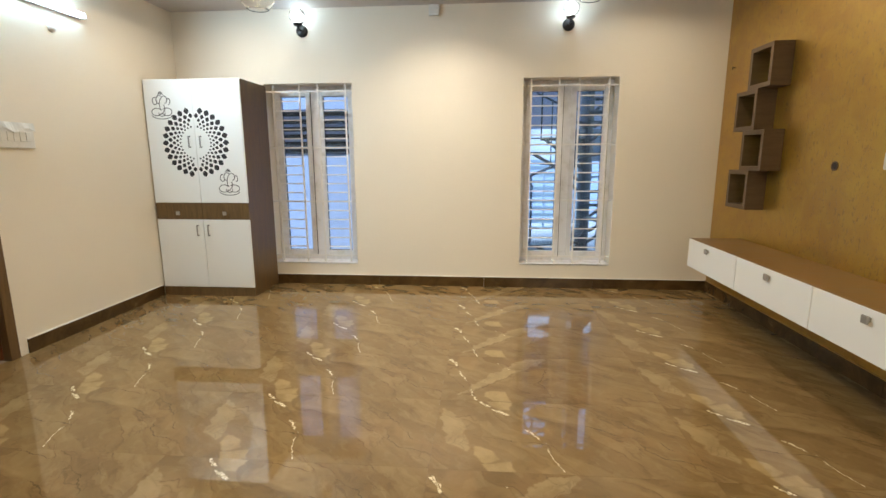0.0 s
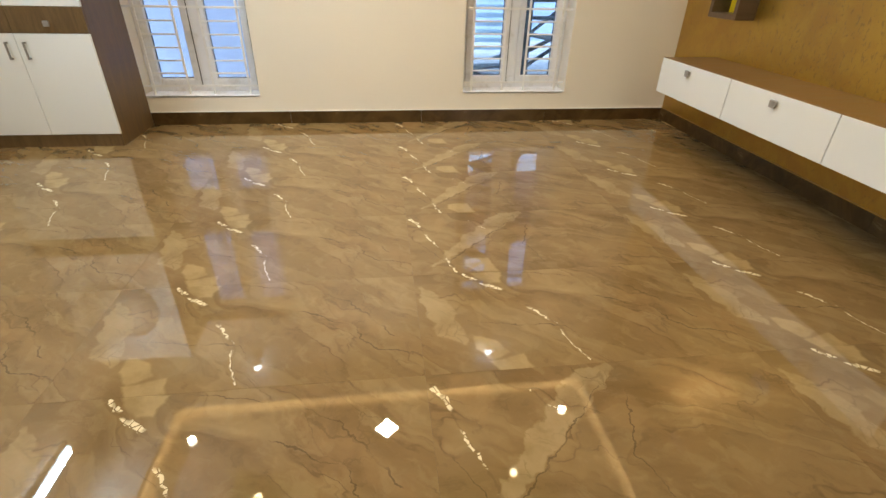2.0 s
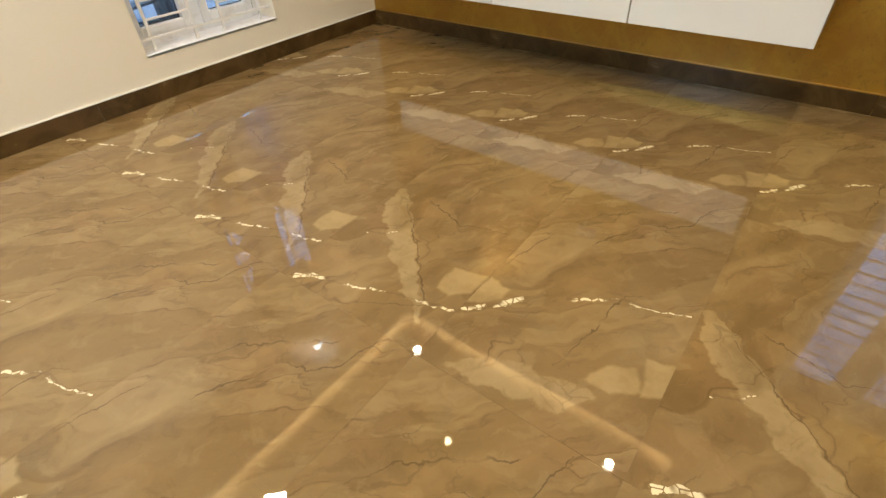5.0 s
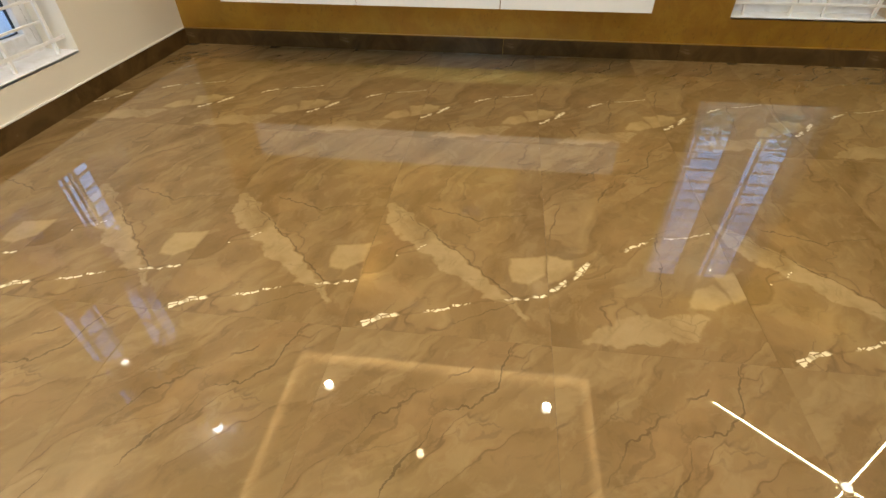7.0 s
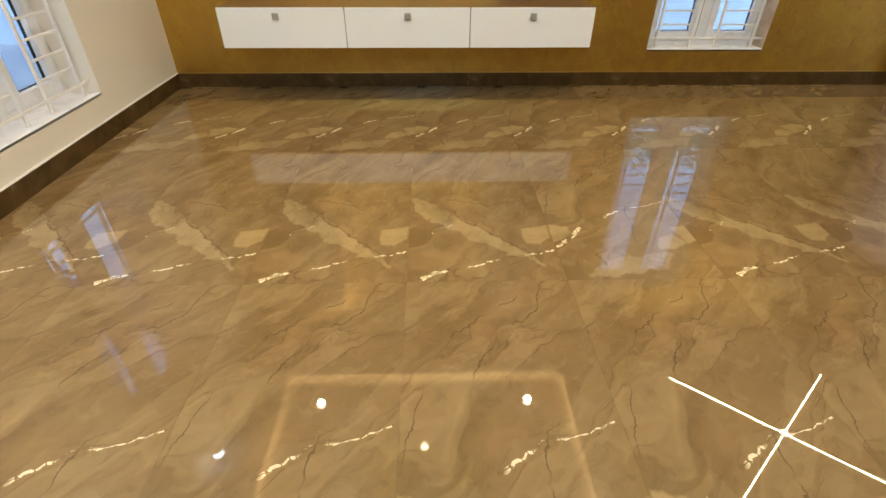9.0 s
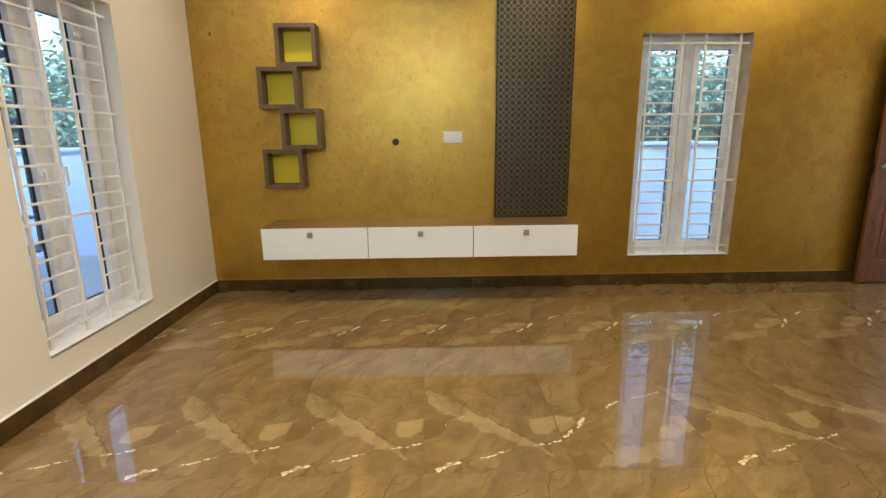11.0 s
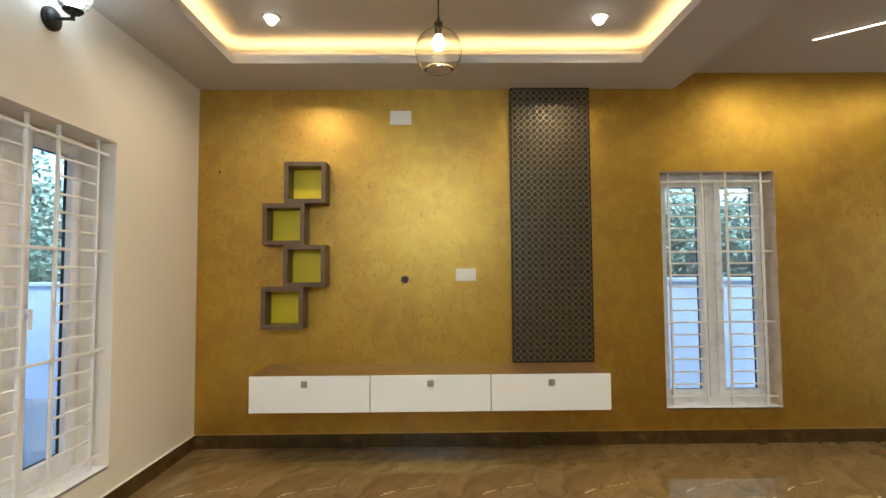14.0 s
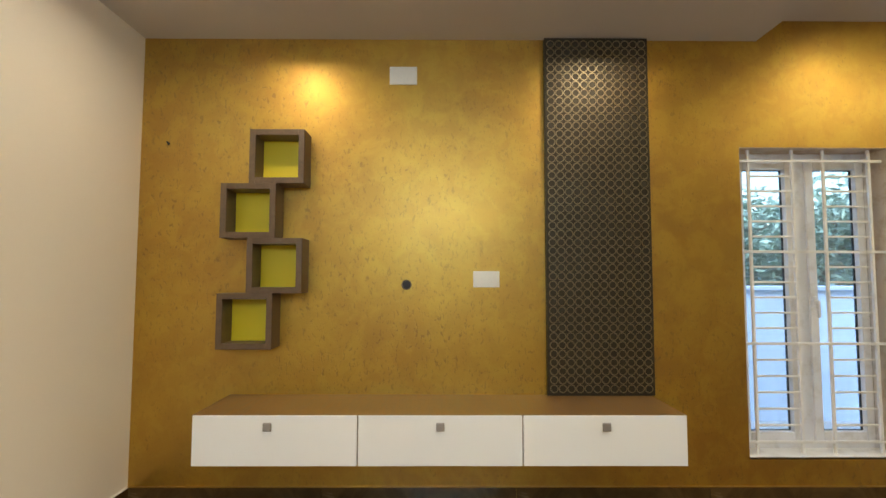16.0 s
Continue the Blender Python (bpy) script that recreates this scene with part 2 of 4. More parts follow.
    return n.set(Base_Color=tone, Roughness=n.step(fine, 0.3, 0.7, 0.006, 0.018), IOR=1.62)


CHAIN_A = [(0.02, -0.06, 0.008), (0.055, -0.11, 0.009), (0.075, -0.21, 0.004), (0.13, -0.35, 0.005), (0.185, -0.55, 0.007), (0.20, -0.61, 0.004)]
CHAIN_A2 = [(0.34, -0.10, 0.004), (0.37, -0.16, 0.006), (0.41, -0.19, 0.002)]
CHAIN_B = [(0.225, -0.01, 0.006), (0.28, -0.07, 0.008), (0.416, -0.18, 0.013), (0.425, -0.20, 0.0)]
CHAIN_B2 = [(0.443, -0.255, 0.008), (0.50, -0.33, 0.004), (0.544, -0.40, 0.005), (0.552, -0.49, 0.002), (0.594, -0.60, 0.0035)]
MARBLE_A = marble(
    "brown_marble_a", (0, 0, 0), 22, 2.2, [CHAIN_A, CHAIN_A2],
    [[(0.37, -0.49), (0.40, -0.62), (0.29, -0.62), (0.23, -0.56), (0.255, -0.495)]],
    [[(0.665, -0.11), (0.72, -0.33), (0.56, -0.30), (0.52, -0.20)], [(0.19, 0.01), (0.245, -0.12), (0.165, -0.26), (0.095, -0.206), (0.065, -0.065), (0.03, 0.01)]],
    [[(0.63, -0.03, 0.035), (0.52, -0.10, 0.055), (0.40, -0.22, 0.055), (0.28, -0.34, 0.045), (0.19, -0.45, 0.030), (0.10, -0.55, 0.018)]],
    [[(0.57, -0.105, 0.002), (0.39, -0.300, 0.0045), (0.28, -0.41, 0.003), (0.18, -0.51, 0.004), (0.10, -0.55, 0.002)], [(0.05, -0.32, 0.0015), (0.156, -0.511, 0.003)],
     [(0.66, -0.13, 0.002), (0.58, -0.36, 0.003), (0.63, -0.55, 0.002)]])
MARBLE_B = marble(
    "brown_marble_b", (3.3, 1.7, 0), 42, 3.3, [CHAIN_B, CHAIN_B2],
    [[(0.25, 0.01), (0.41, 0.01), (0.39, -0.09), (0.33, -0.10), (0.27, -0.05)], [(0.36, -0.53), (0.39, -0.63), (0.25, -0.63), (0.22, -0.56)],
     [(0.20, -0.42), (0.28, -0.45), (0.32, -0.53), (0.24, -0.57), (0.19, -0.50)]],
    [[(0.75, -0.10), (0.92, -0.15), (1.02, -0.24), (0.98, -0.36), (0.85, -0.27)], [(1.0, -0.23), (1.10, -0.31), (1.21, -0.47), (1.0, -0.39)],
     [(0.43, -0.20), (0.56, -0.22), (0.66, -0.36), (0.58, -0.42)]],
    [[(0.02, -0.10, 0.02), (0.08, -0.22, 0.05), (0.10, -0.36, 0.06), (0.17, -0.46, 0.03)]],
    [[(0.752, -0.212, 0.0015), (0.822, -0.242, 0.004), (0.894, -0.300, 0.003), (0.956, -0.307, 0.0015)],
     [(0.737, -0.090, 0.002), (0.803, -0.084, 0.0045), (0.864, -0.121, 0.003), (0.959, -0.180, 0.003), (1.089, -0.351, 0.0045), (1.128, -0.401, 0.002)],
     [(0.969, -0.297, 0.0015), (1.007, -0.419, 0.003), (1.062, -0.467, 0.004), (1.209, -0.499, 0.002)],
     [(0.195, -0.343, 0.0015), (0.403, -0.385, 0.003), (0.562, -0.396, 0.003), (0.60, -0.47, 0.002)],
     [(0.45, 0.0, 0.002), (0.58, -0.04, 0.003), (0.737, -0.07, 0.002)]])


def skirting_marble():
    n = Nodes("dark_marble")
    at = n.coords()
    a, b = n.noise(at, 4, 6, 0.6, 1.2), n.noise(at, 30, 4)
    tone = n.mix(n.step(a, 0.35, 0.65), (0.054, 0.028, 0.008), (0.105, 0.058, 0.019))
    tone = n.mix(n.step(a, 0.66, 0.7, 0, 0.5), tone, (0.20, 0.135, 0.07))
    tone = n.mix(n.maths("MULTIPLY", b, 0.3), tone, (0.05, 0.03, 0.015))
    return n.set(Base_Color=tone, Roughness=0.24, IOR=1.4)


def gold_paint():
    """Satin gold texture paint with trowelled flakes."""
    n = Nodes("gold_texture_paint")
    at = n.coords()
    cloud = n.noise(at, 1.1, 4, 0.6)
    mid = n.noise(at, 7, 5, 0.65, 0.5)
    fine = n.noise(at, 70, 3)
    flat = n.coords(scale=(1, 1.5, 0.75))
    bent = n.vec("ADD", flat, n.vec("SCALE", n.node("ShaderNodeTexNoise", Scale=24.0, Vector=flat).outputs["Color"], 0.05))
    fleck = n.voronoi(bent, 33)
    keep = n.step(n.noise(at, 6.0, 5, 0.75), 0.46, 0.60)
    lower = n.noise(n.coords(scale=(1, 0.8, 1.0), shift=(5, 2, 1)), 0.9, 3)
    smear = n.maths("MULTIPLY", n.step(n.noise(flat, 34, 4, 0.6, 0.8), 0.56, 0.66), n.step(lower, 0.40, 0.62, 0.15, 0.9))
    flake = n.maths("MAXIMUM", n.maths("MULTIPLY", n.step(fleck, 0.14, 0.26, 0.62, 0), keep), smear)
    tone = n.mix(n.step(cloud, 0.3, 0.7), (0.41, 0.210, 0.006), (0.51, 0.296, 0.012))
    tone = n.mix(n.step(mid, 0.42, 0.62, 0, 0.4), tone, (0.58, 0.368, 0.024))
    tone = n.mix(n.maths("MULTIPLY", flake, 0.58), tone, (0.17, 0.080, 0.004))
    height = n.maths("SUBTRACT", n.maths("ADD", n.maths("MULTIPLY", mid, 0.4), n.maths("MULTIPLY", fine, 0.35)), n.maths("MULTIPLY", flake, 0.6))
    n.bump(height, 0.42, 0.004)
    return n.set(Base_Color=tone, Roughness=n.step(mid, 0.3, 0.7, 0.35, 0.45), Metallic=0.88, Coat_Weight=1.0, Coat_Roughness=0.40, Coat_IOR=1.6)


def glass(name, rough=0.0, tint=(1, 1, 1), ior=1.45, dust=0.0):
    n = Nodes(name)
    film = n.step(n.noise(n.coords(), 4, 5, 0.6), 0.3, 0.7, 1 - dust * 1.4, 1 - dust * 0.6) if dust else 1.0
    return n.set(Base_Color=tint, Roughness=rough, Transmission_Weight=film, IOR=ior)


def foliage(name, a, b):
    n = Nodes(name)
    r = n.node("ShaderNodeNewGeometry").outputs["Random Per Island"]
    return n.set(Base_Color=n.mix(r, a, b), Roughness=0.55)


def dusty(name, colour, dirt, amount=0.5):
    """Paint with smeared site dust."""
    n = Nodes(name)
    at = n.coords()
    blot = n.noise(at, 9, 5, 0.65)
    fine = n.noise(at, 90, 3)
    tone = n.mix(n.step(blot, 0.46, 0.68, 0, amount), colour, dirt)
    n.bump(fine, 0.06, 0.002)
    return n.set(Base_Color=tone, Roughness=n.step(blot, 0.3, 0.7, 0.4, 0.65))


M_WALL = paint("cream_wall_paint", (0.82, 0.755, 0.65), 0.55, 0.03)
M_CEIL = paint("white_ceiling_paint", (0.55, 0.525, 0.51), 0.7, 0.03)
M_GOLD = gold_paint()
M_SKIRT = skirting_marble()
M_GROUT = plain("brown_grout", (0.16, 0.105, 0.055), 0.8)
M_BEAD = plain("white_sealant", (0.80, 0.78, 0.72), 0.5)
M_UPVC = dusty("white_upvc", (0.80, 0.80, 0.83), (0.56, 0.53, 0.50), 0.5)
M_GRILLE = dusty("white_enamel", (0.82, 0.80, 0.79), (0.55, 0.52, 0.48), 0.35)
M_REVEAL = dusty("rough_plaster_edge", (0.58, 0.47, 0.36), (0.42, 0.28, 0.16), 0.7)
M_GASKET_AND_GAP = plain("black_rubber_and_gap_shade", (0.02, 0.02, 0.025), 0.6)
# cool daylight is put into the blue tint of both glasses
M_GLASS = glass("daylight_tinted_glass", 0.0, (0.66, 0.83, 1.0), 1.45, 0.02)
# heavier film here is dust plus a painted pale haze over the view
M_GLASS_HAZY = glass("dusty_hazed_blue_glass", 0.0, (0.67, 0.83, 1.0), 1.45, 0.10)
M_LAMINATE = paint("white_laminate", (0.83, 0.83, 0.81), 0.34, 0.008, 0.01, 0.5)
M_DARKWOOD = wood("dark_walnut_laminate", (0.160, 0.094, 0.036), (0.105, 0.060, 0.022), (9, 9, 1), 0.42)
M_TOPWOOD = wood("walnut_top_laminate", (0.22, 0.125, 0.046), (0.14, 0.076, 0.026), (9, 1, 9), 0.36)
M_BOXWOOD = wood("grey_brown_laminate", (0.140, 0.086, 0.046), (0.100, 0.061, 0.031), (9, 1, 9), 0.45)
M_TEAK = wood("polished_teak", (0.18, 0.058, 0.015), (0.095, 0.027, 0.007), (9, 9, 1), 0.30, 0.3)
M_YELLOW = paint("yellow_back_panel", (0.74, 0.58, 0.012), 0.45, 0.03, 0.05)
M_STEEL = plain("brushed_steel", (0.34, 0.33, 0.32), 0.38, 0.9)
M_KNOB = plain("satin_nickel", (0.40, 0.37, 0.34), 0.42, 0.6)
M_BLACK = plain("matt_black_metal", (0.018, 0.018, 0.020), 0.45, 0.3)
M_CUT = plain("dark_cutout", (0.020, 0.017, 0.020), 0.6)
M_PLATE = plain("white_switch_plastic", (0.80, 0.79, 0.76), 0.3)
M_JALI = plain("bronze_sheet", (0.045, 0.036, 0.020), 0.45, 0.5)
M_RING = plain("bronze_ring", (0.33, 0.27, 0.165), 0.34, 0.88)
M_GREEN = paint("green_ceiling_paint", (0.115, 0.225, 0.095), 0.6, 0.04)
M_BROWNGLASS = glass("clear_globe_glass", 0.0, (1.0, 0.99, 0.95), 1.2)
M_CRACKLE = glass("crackled_globe_glass", 0.12)
M_BULB = glow("warm_bulb", (1.0, 0.80, 0.48), 7)
M_COLDBULB = glow("cold_bulb", (0.80, 0.93, 1.0), 4)
M_DISC = glow("downlight_diffuser", (1.0, 0.90, 0.74), 4)
M_SQUARE = glow("square_diffuser", (1.0, 0.94, 0.84), 4)
M_LINE = glow("linear_diffuser", (1.0, 0.90, 0.70), 2.2)
M_TUBE = glow("tube_diffuser", (0.55, 0.82, 1.0), 7)
M_CONCRETE = paint("concrete_ground", (0.36, 0.36, 0.36), 0.85, 0.12, 0.3)
# white paint with the blue of the sky light put into its colour
M_COMPOUND = paint("sky_tinted_white_paint", (0.52, 0.63, 0.80), 0.8, 0.05)
M_WHITEWASH = paint("whitewash", (0.84, 0.86, 0.88), 0.8, 0.04)
M_GATE = plain("pale_blue_gate_paint", (0.42, 0.56, 0.66), 0.5)
M_LILAC = paint("pale_blue_wall_paint", (0.46, 0.50, 0.64), 0.8, 0.05)
M_STAIR = plain("blue_grey_steel_paint", (0.055, 0.085, 0.115), 0.5, 0.2)
M_BARK = paint("bark", (0.14, 0.10, 0.07), 0.9, 0.3, 0.6, 4)
M_LEAF = foliage("leaves", (0.20, 0.30, 0.20), (0.32, 0.41, 0.30))


# ---- builders ----
def box(bm, lo, hi, bevel=0.0):
    made = bmesh.ops.create_cube(bm, size=1)["verts"]
    mid = [(a + b) / 2 for a, b in zip(lo, hi)]
    for v in made:
        v.co = [m + c * (b - a) for m, c, a, b in zip(mid, v.co, lo, hi)]
    if bevel:
        edges = list({e for v in made for e in v.link_edges})
        bmesh.ops.bevel(bm, geom=edges, offset=bevel, segments=2, affect="EDGES", profile=0.5)
    return bm


def boxes(*spans, bevel=0.0):
    bm = bmesh.new()
    for lo, hi in spans:
        box(bm, lo, hi, bevel)
    return bm


def rod(bm, a, b, r, sides=8, r2=None):
    a, b = Vector(a), Vector(b)
    m = (b - a).to_track_quat("Z", "Y").to_matrix().to_4x4()
    m.translation = (a + b) / 2
    bmesh.ops.create_cone(bm, cap_ends=True, segments=sides, radius1=r, radius2=r if r2 is None else r2, depth=(b - a).length, matrix=m)
    return bm


def lathe(profile, sides=24):
    """Turned shape about z from (radius, height) pairs."""
    bm = bmesh.new()
    rings = []
    for r, z in profile:
        if r < 1e-6:
            rings.append([bm.verts.new((0, 0, z))])
        else:
            rings.append([bm.verts.new((r * math.cos(2 * math.pi * k / sides), r * math.sin(2 * math.pi * k / sides), z)) for k in range(sides)])
    for a, b in zip(rings, rings[1:]):
        for k in range(sides):
            j = (k + 1) % sides
            if len(a) == 1 and len(b) > 1:
                bm.faces.new((a[0], b[j], b[k]))
            elif len(b) == 1 and len(a) > 1:
                bm.faces.new((a[k], a[j], b[0]))
            elif len(a) > 1:
                bm.faces.new((a[k], a[j], b[j], b[k]))
    bmesh.ops.recalc_face_normals(bm, faces=bm.faces)
    return bm


def mesh_of(name, bm, material, smooth=False):
    me = bpy.data.meshes.new(name)
    bmesh.ops.recalc_face_normals(bm, faces=bm.faces)
    bm.to_mesh(me)
    bm.free()
    me.materials.append(material)
    if smooth:
        me.polygons.foreach_set("use_smooth", [True] * len(me.polygons))
    return me


def part(name, bm, material, parent=None, label="", smooth=False, at=None):
    ob = new(name, mesh_of(name, bm, material, smooth))
    if parent is not None:
        ob.parent = parent
    if at is not None:
        ob.matrix_local = at
    return tagged(ob, label) if label else ob


def thing(name, label, category, m=None, group="", kind=""):
    ob = new(name)
    ob.empty_display_size = 0.1
    if m is not None:
        ob.matrix_world = m
    return tagged(ob, label, category, group, kind)


def setting(name, bm, material, label, category):
    return tagged(part(name, bm, material), label, category, kind="structure")


# ---- structure ----
TOP = 3.05
WINDOWS_N = [(-2.122, -1.202), (0.515, 1.435)]
DROPS = (0.038, 0.018)     # the north windows sit a little lower
WINDOW_E = (0.748, 1.664)


def wall_spans(along, a0, a1, fixed0, fixed1, openings):
    """Boxes of a wall along x or y, with openings (from, to, sill, lintel)."""
    spans, at = [], a0
    for o0, o1, z0, z1 in sorted(openings):
        spans.append((at, o0, 0, TOP))
        if z0 > 0:
            spans.append((o0, o1, 0, z0))
        spans.append((o0, o1, z1, TOP))
        at = o1
    spans.append((at, a1, 0, TOP))
    out = []
    for b0, b1, z0, z1 in spans:
        z0 = -0.15 if z0 == 0 else z0
        out.append(((b0, fixed0, z0), (b1, fixed1, z1)) if along == "x" else ((fixed0, b0, z0), (fixed1, b1, z1)))
    return out


setting("wall_north", boxes(*wall_spans("x", WEST - THICK, EAST + THICK, NORTH, NORTH + THICK, [(a, b, SILL - drop, LINTEL - drop) for (a, b), drop in zip(WINDOWS_N, DROPS)])),
        M_WALL, "cream painted wall with two tall window openings", "wall")
setting("wall_east", boxes(*wall_spans("y", SOUTH, NORTH, EAST, EAST + THICK, [(*WINDOW_E, SILL, LINTEL)])),
        M_GOLD, "gold textured feature wall with a tall window", "wall")
DOOR_W = (2.20, 3.21)
DOOR_S = (1.33, 2.29)
setting("wall_west", boxes(*wall_spans("y", SOUTH, NORTH, WEST - THICK, WEST, [(*DOOR_W, 0, 2.15)])),
        M_WALL, "cream painted wall with a wooden doorway", "wall")
setting("wall_south", boxes(*wall_spans("x", WEST - THICK, EAST + THICK, SOUTH - THICK, SOUTH, [(*DOOR_S, 0, 2.15)])),
        M_WALL, "cream painted wall with an open entrance", "wall")

# dropped ceiling with its lit tray
x0, x1, y0, y1 = TRAY
COVE_W = 0.17
ceil = boxes(
    ((WEST, 1.535, LOW), (x0, NORTH, LOW + 0.03)), ((x1, 1.535, LOW), (EAST, NORTH, LOW + 0.03)),
    ((x0, 1.535, LOW), (x1, y0, LOW + 0.03)), ((x0, y1, LOW), (x1, NORTH, LOW + 0.03)),
    ((x0 - 0.025, y0 - 0.025, LOW + 0.03), (x0, y1 + 0.025, LOW + 0.062)), ((x1, y0 - 0.025, LOW + 0.03), (x1 + 0.025, y1 + 0.025, LOW + 0.062)),
    ((x0, y0 - 0.025, LOW + 0.03), (x1, y0, LOW + 0.062)), ((x0, y1, LOW + 0.03), (x1, y1 + 0.025, LOW + 0.062)),
    ((x0 - COVE_W - 0.05, y0 - COVE_W - 0.05, LOW + 0.03), (x0 - COVE_W, y1 + COVE_W + 0.05, TOP)),
    ((x1 + COVE_W, y0 - COVE_W - 0.05, LOW + 0.03), (x1 + COVE_W + 0.05, y1 + COVE_W + 0.05, TOP)),
    ((x0 - COVE_W, y0 - COVE_W - 0.05, LOW + 0.03), (x1 + COVE_W, y0 - COVE_W, TOP)),
    ((x0 - COVE_W, y1 + COVE_W, LOW + 0.03), (x1 + COVE_W, y1 + COVE_W + 0.05, TOP)),
    ((x0 - COVE_W, y0 - COVE_W, HIGH), (x1 + COVE_W, y1 + COVE_W, TOP)),
    ((WEST, 1.535, LOW + 0.03), (EAST, 1.585, TOP)),
    ((WEST, SOUTH, SIDE), (EAST, 1.535, TOP)))
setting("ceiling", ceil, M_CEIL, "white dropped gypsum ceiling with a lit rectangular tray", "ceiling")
setting("roof", boxes(((WEST - THICK, SOUTH - THICK, TOP), (EAST + THICK, NORTH + THICK, TOP + 0.15))), M_CONCRETE, "flat concrete roof slab over the room", "roof")


# ---- windows ----
def build_window(m, name, label, y0):
    w, h = 0.92, LINTEL - SILL
    win = thing(name, label, "window", m, kind="structure")
    y1, f = y0 + 0.06, 0.045
    part("window_frame", boxes(((0, y0, 0), (f, y1, h)), ((w - f, y0, 0), (w, y1, h)), ((f, y0, 0), (w - f, y1, f)), ((f, y0, h - f), (w - f, y1, h)),
                               ((0.42, y0, f), (0.50, y1, h - f)), bevel=0.004), M_UPVC, win, "dusty white uPVC outer frame")
    part("window_sill", boxes(((0, 0.0, -0.012), (w, y0, 0.006)), bevel=0.003), M_UPVC, win, "dusty white sill")
    for a in (f, 0.50):
        b, s = a + 0.375, 0.0525
        sash = part("sash", boxes(((a, y0 - 0.014, f), (a + s, y1 - 0.02, h - f)), ((b - s, y0 - 0.014, f), (b, y1 - 0.02, h - f)),
                                  ((a + s, y0 - 0.014, f), (b - s, y1 - 0.02, f + 0.062)), ((a + s, y0 - 0.014, h - f - 0.062), (b - s, y1 - 0.02, h - f)), bevel=0.005),
                    M_UPVC, win, "dusty white casement sash")
        ga, gb, gz0, gz1 = a + s, b - s, f + 0.062, h - f - 0.062
        part("gasket", boxes(((ga, y0 + 0.02, gz0), (ga + 0.0035, y0 + 0.038, gz1)), ((gb - 0.0035, y0 + 0.02, gz0), (gb, y0 + 0.038, gz1)),
                             ((ga, y0 + 0.02, gz0), (gb, y0 + 0.038, gz0 + 0.0035)), ((ga, y0 + 0.02, gz1 - 0.0035), (gb, y0 + 0.038, gz1))), M_GASKET_AND_GAP, sash, "black rubber glazing gasket")
        pane = part("pane", boxes(((ga + 0.001, y0 + 0.027, gz0 + 0.001), (gb - 0.001, y0 + 0.032, gz1 - 0.001))), M_GLASS_HAZY if name == "window_3" else M_GLASS, sash, "dusty window glass with daylight blue put into its tint")
        pane.visible_shadow = False
        # dark strip standing in for the shadow gap beside the proud sash
        part("gap_shade_strip", boxes(((b, y0 - 0.007, f + 0.01), (b + 0.005, y0 - 0.001, h - f - 0.01))), M_GASKET_AND_GAP, sash, "black strip in place of the shaded gap at the sash")
        hx = b - 0.028 if a < 0.2 else a + 0.028
        part("window_handle", boxes(((hx - 0.012, y0 - 0.024, h * 0.47), (hx + 0.012, y0 - 0.014, h * 0.47 + 0.07)), ((hx - 0.008, y0 - 0.045, h * 0.47 + 0.02), (hx + 0.008, y0 - 0.024, h * 0.47 + 0.045)),
                                    ((hx - 0.008, y0 - 0.052, h * 0.47 - 0.06), (hx + 0.008, y0 - 0.04, h * 0.47 + 0.045)), bevel=0.003), M_UPVC, sash, "white lever handle")
    return win


def build_grille(m):
    w, h = 0.92, LINTEL - SILL
    g = thing("window_grille", "white painted steel security grille in a window opening", "grille", m, "window grilles")
    posts = (0.083, 0.356, 0.551, 0.836)
    rails = (h - 0.075, h - 0.64, h - 1.20, 0.075)
    bar, thin = 0.008, 0.006
    post_mesh = mesh_of("upright", boxes(((-bar, 0.042, 0.004), (bar, 0.058, h - 0.004)), bevel=0.002), M_GRILLE)
    rail_mesh = mesh_of("rail", boxes(((0.002, 0.039, -bar), (w - 0.002, 0.045, bar)), bevel=0.002), M_GRILLE)
    short_mesh = mesh_of("crossbar", boxes(((0, 0.045, -thin), (posts[1] - posts[0], 0.055, thin)), bevel=0.002), M_GRILLE)
    for x in posts:
        o = new("upright", post_mesh)
        o.parent, o.location = g, (x, 0, 0)
    for z in rails:
        o = new("rail", rail_mesh)
        o.parent, o.location = g, (0, 0, z)
    for a, b in zip(rails, rails[1:]):
        for k in range(1, 6):
            z = a + (b - a) * k / 6
            for x in (posts[0], posts[2]):
                o = new("crossbar", short_mesh)
                o.parent, o.location = g, (x, 0, z)
    return g


PLACES = [(f"window_{k + 1}", pose(a, NORTH, SILL - DROPS[k])) for k, (a, b) in enumerate(WINDOWS_N)] + [("window_3", pose(EAST, WINDOW_E[1], SILL, 0, 0, -90))]
for name, m in PLACES:
    build_window(m, name, "tall white uPVC casement window with two glazed leaves", 0.145 if name == "window_3" else 0.19)
first = build_grille(PLACES[0][1])
for name, m in PLACES[1:]:
    copy_thing(first, m)
# plaster edge of the feature wall's window
rv = boxes(((EAST + 0.002, WINDOW_E[0], SILL), (EAST + THICK - 0.04, WINDOW_E[0] + 0.003, LINTEL)),
           ((EAST + 0.002, WINDOW_E[0] + 0.003, LINTEL - 0.003), (EAST + THICK - 0.04, WINDOW_E[1], LINTEL)))
setting("window_reveal", rv, M_REVEAL, "rough stained plaster lining of the window opening", "reveal")


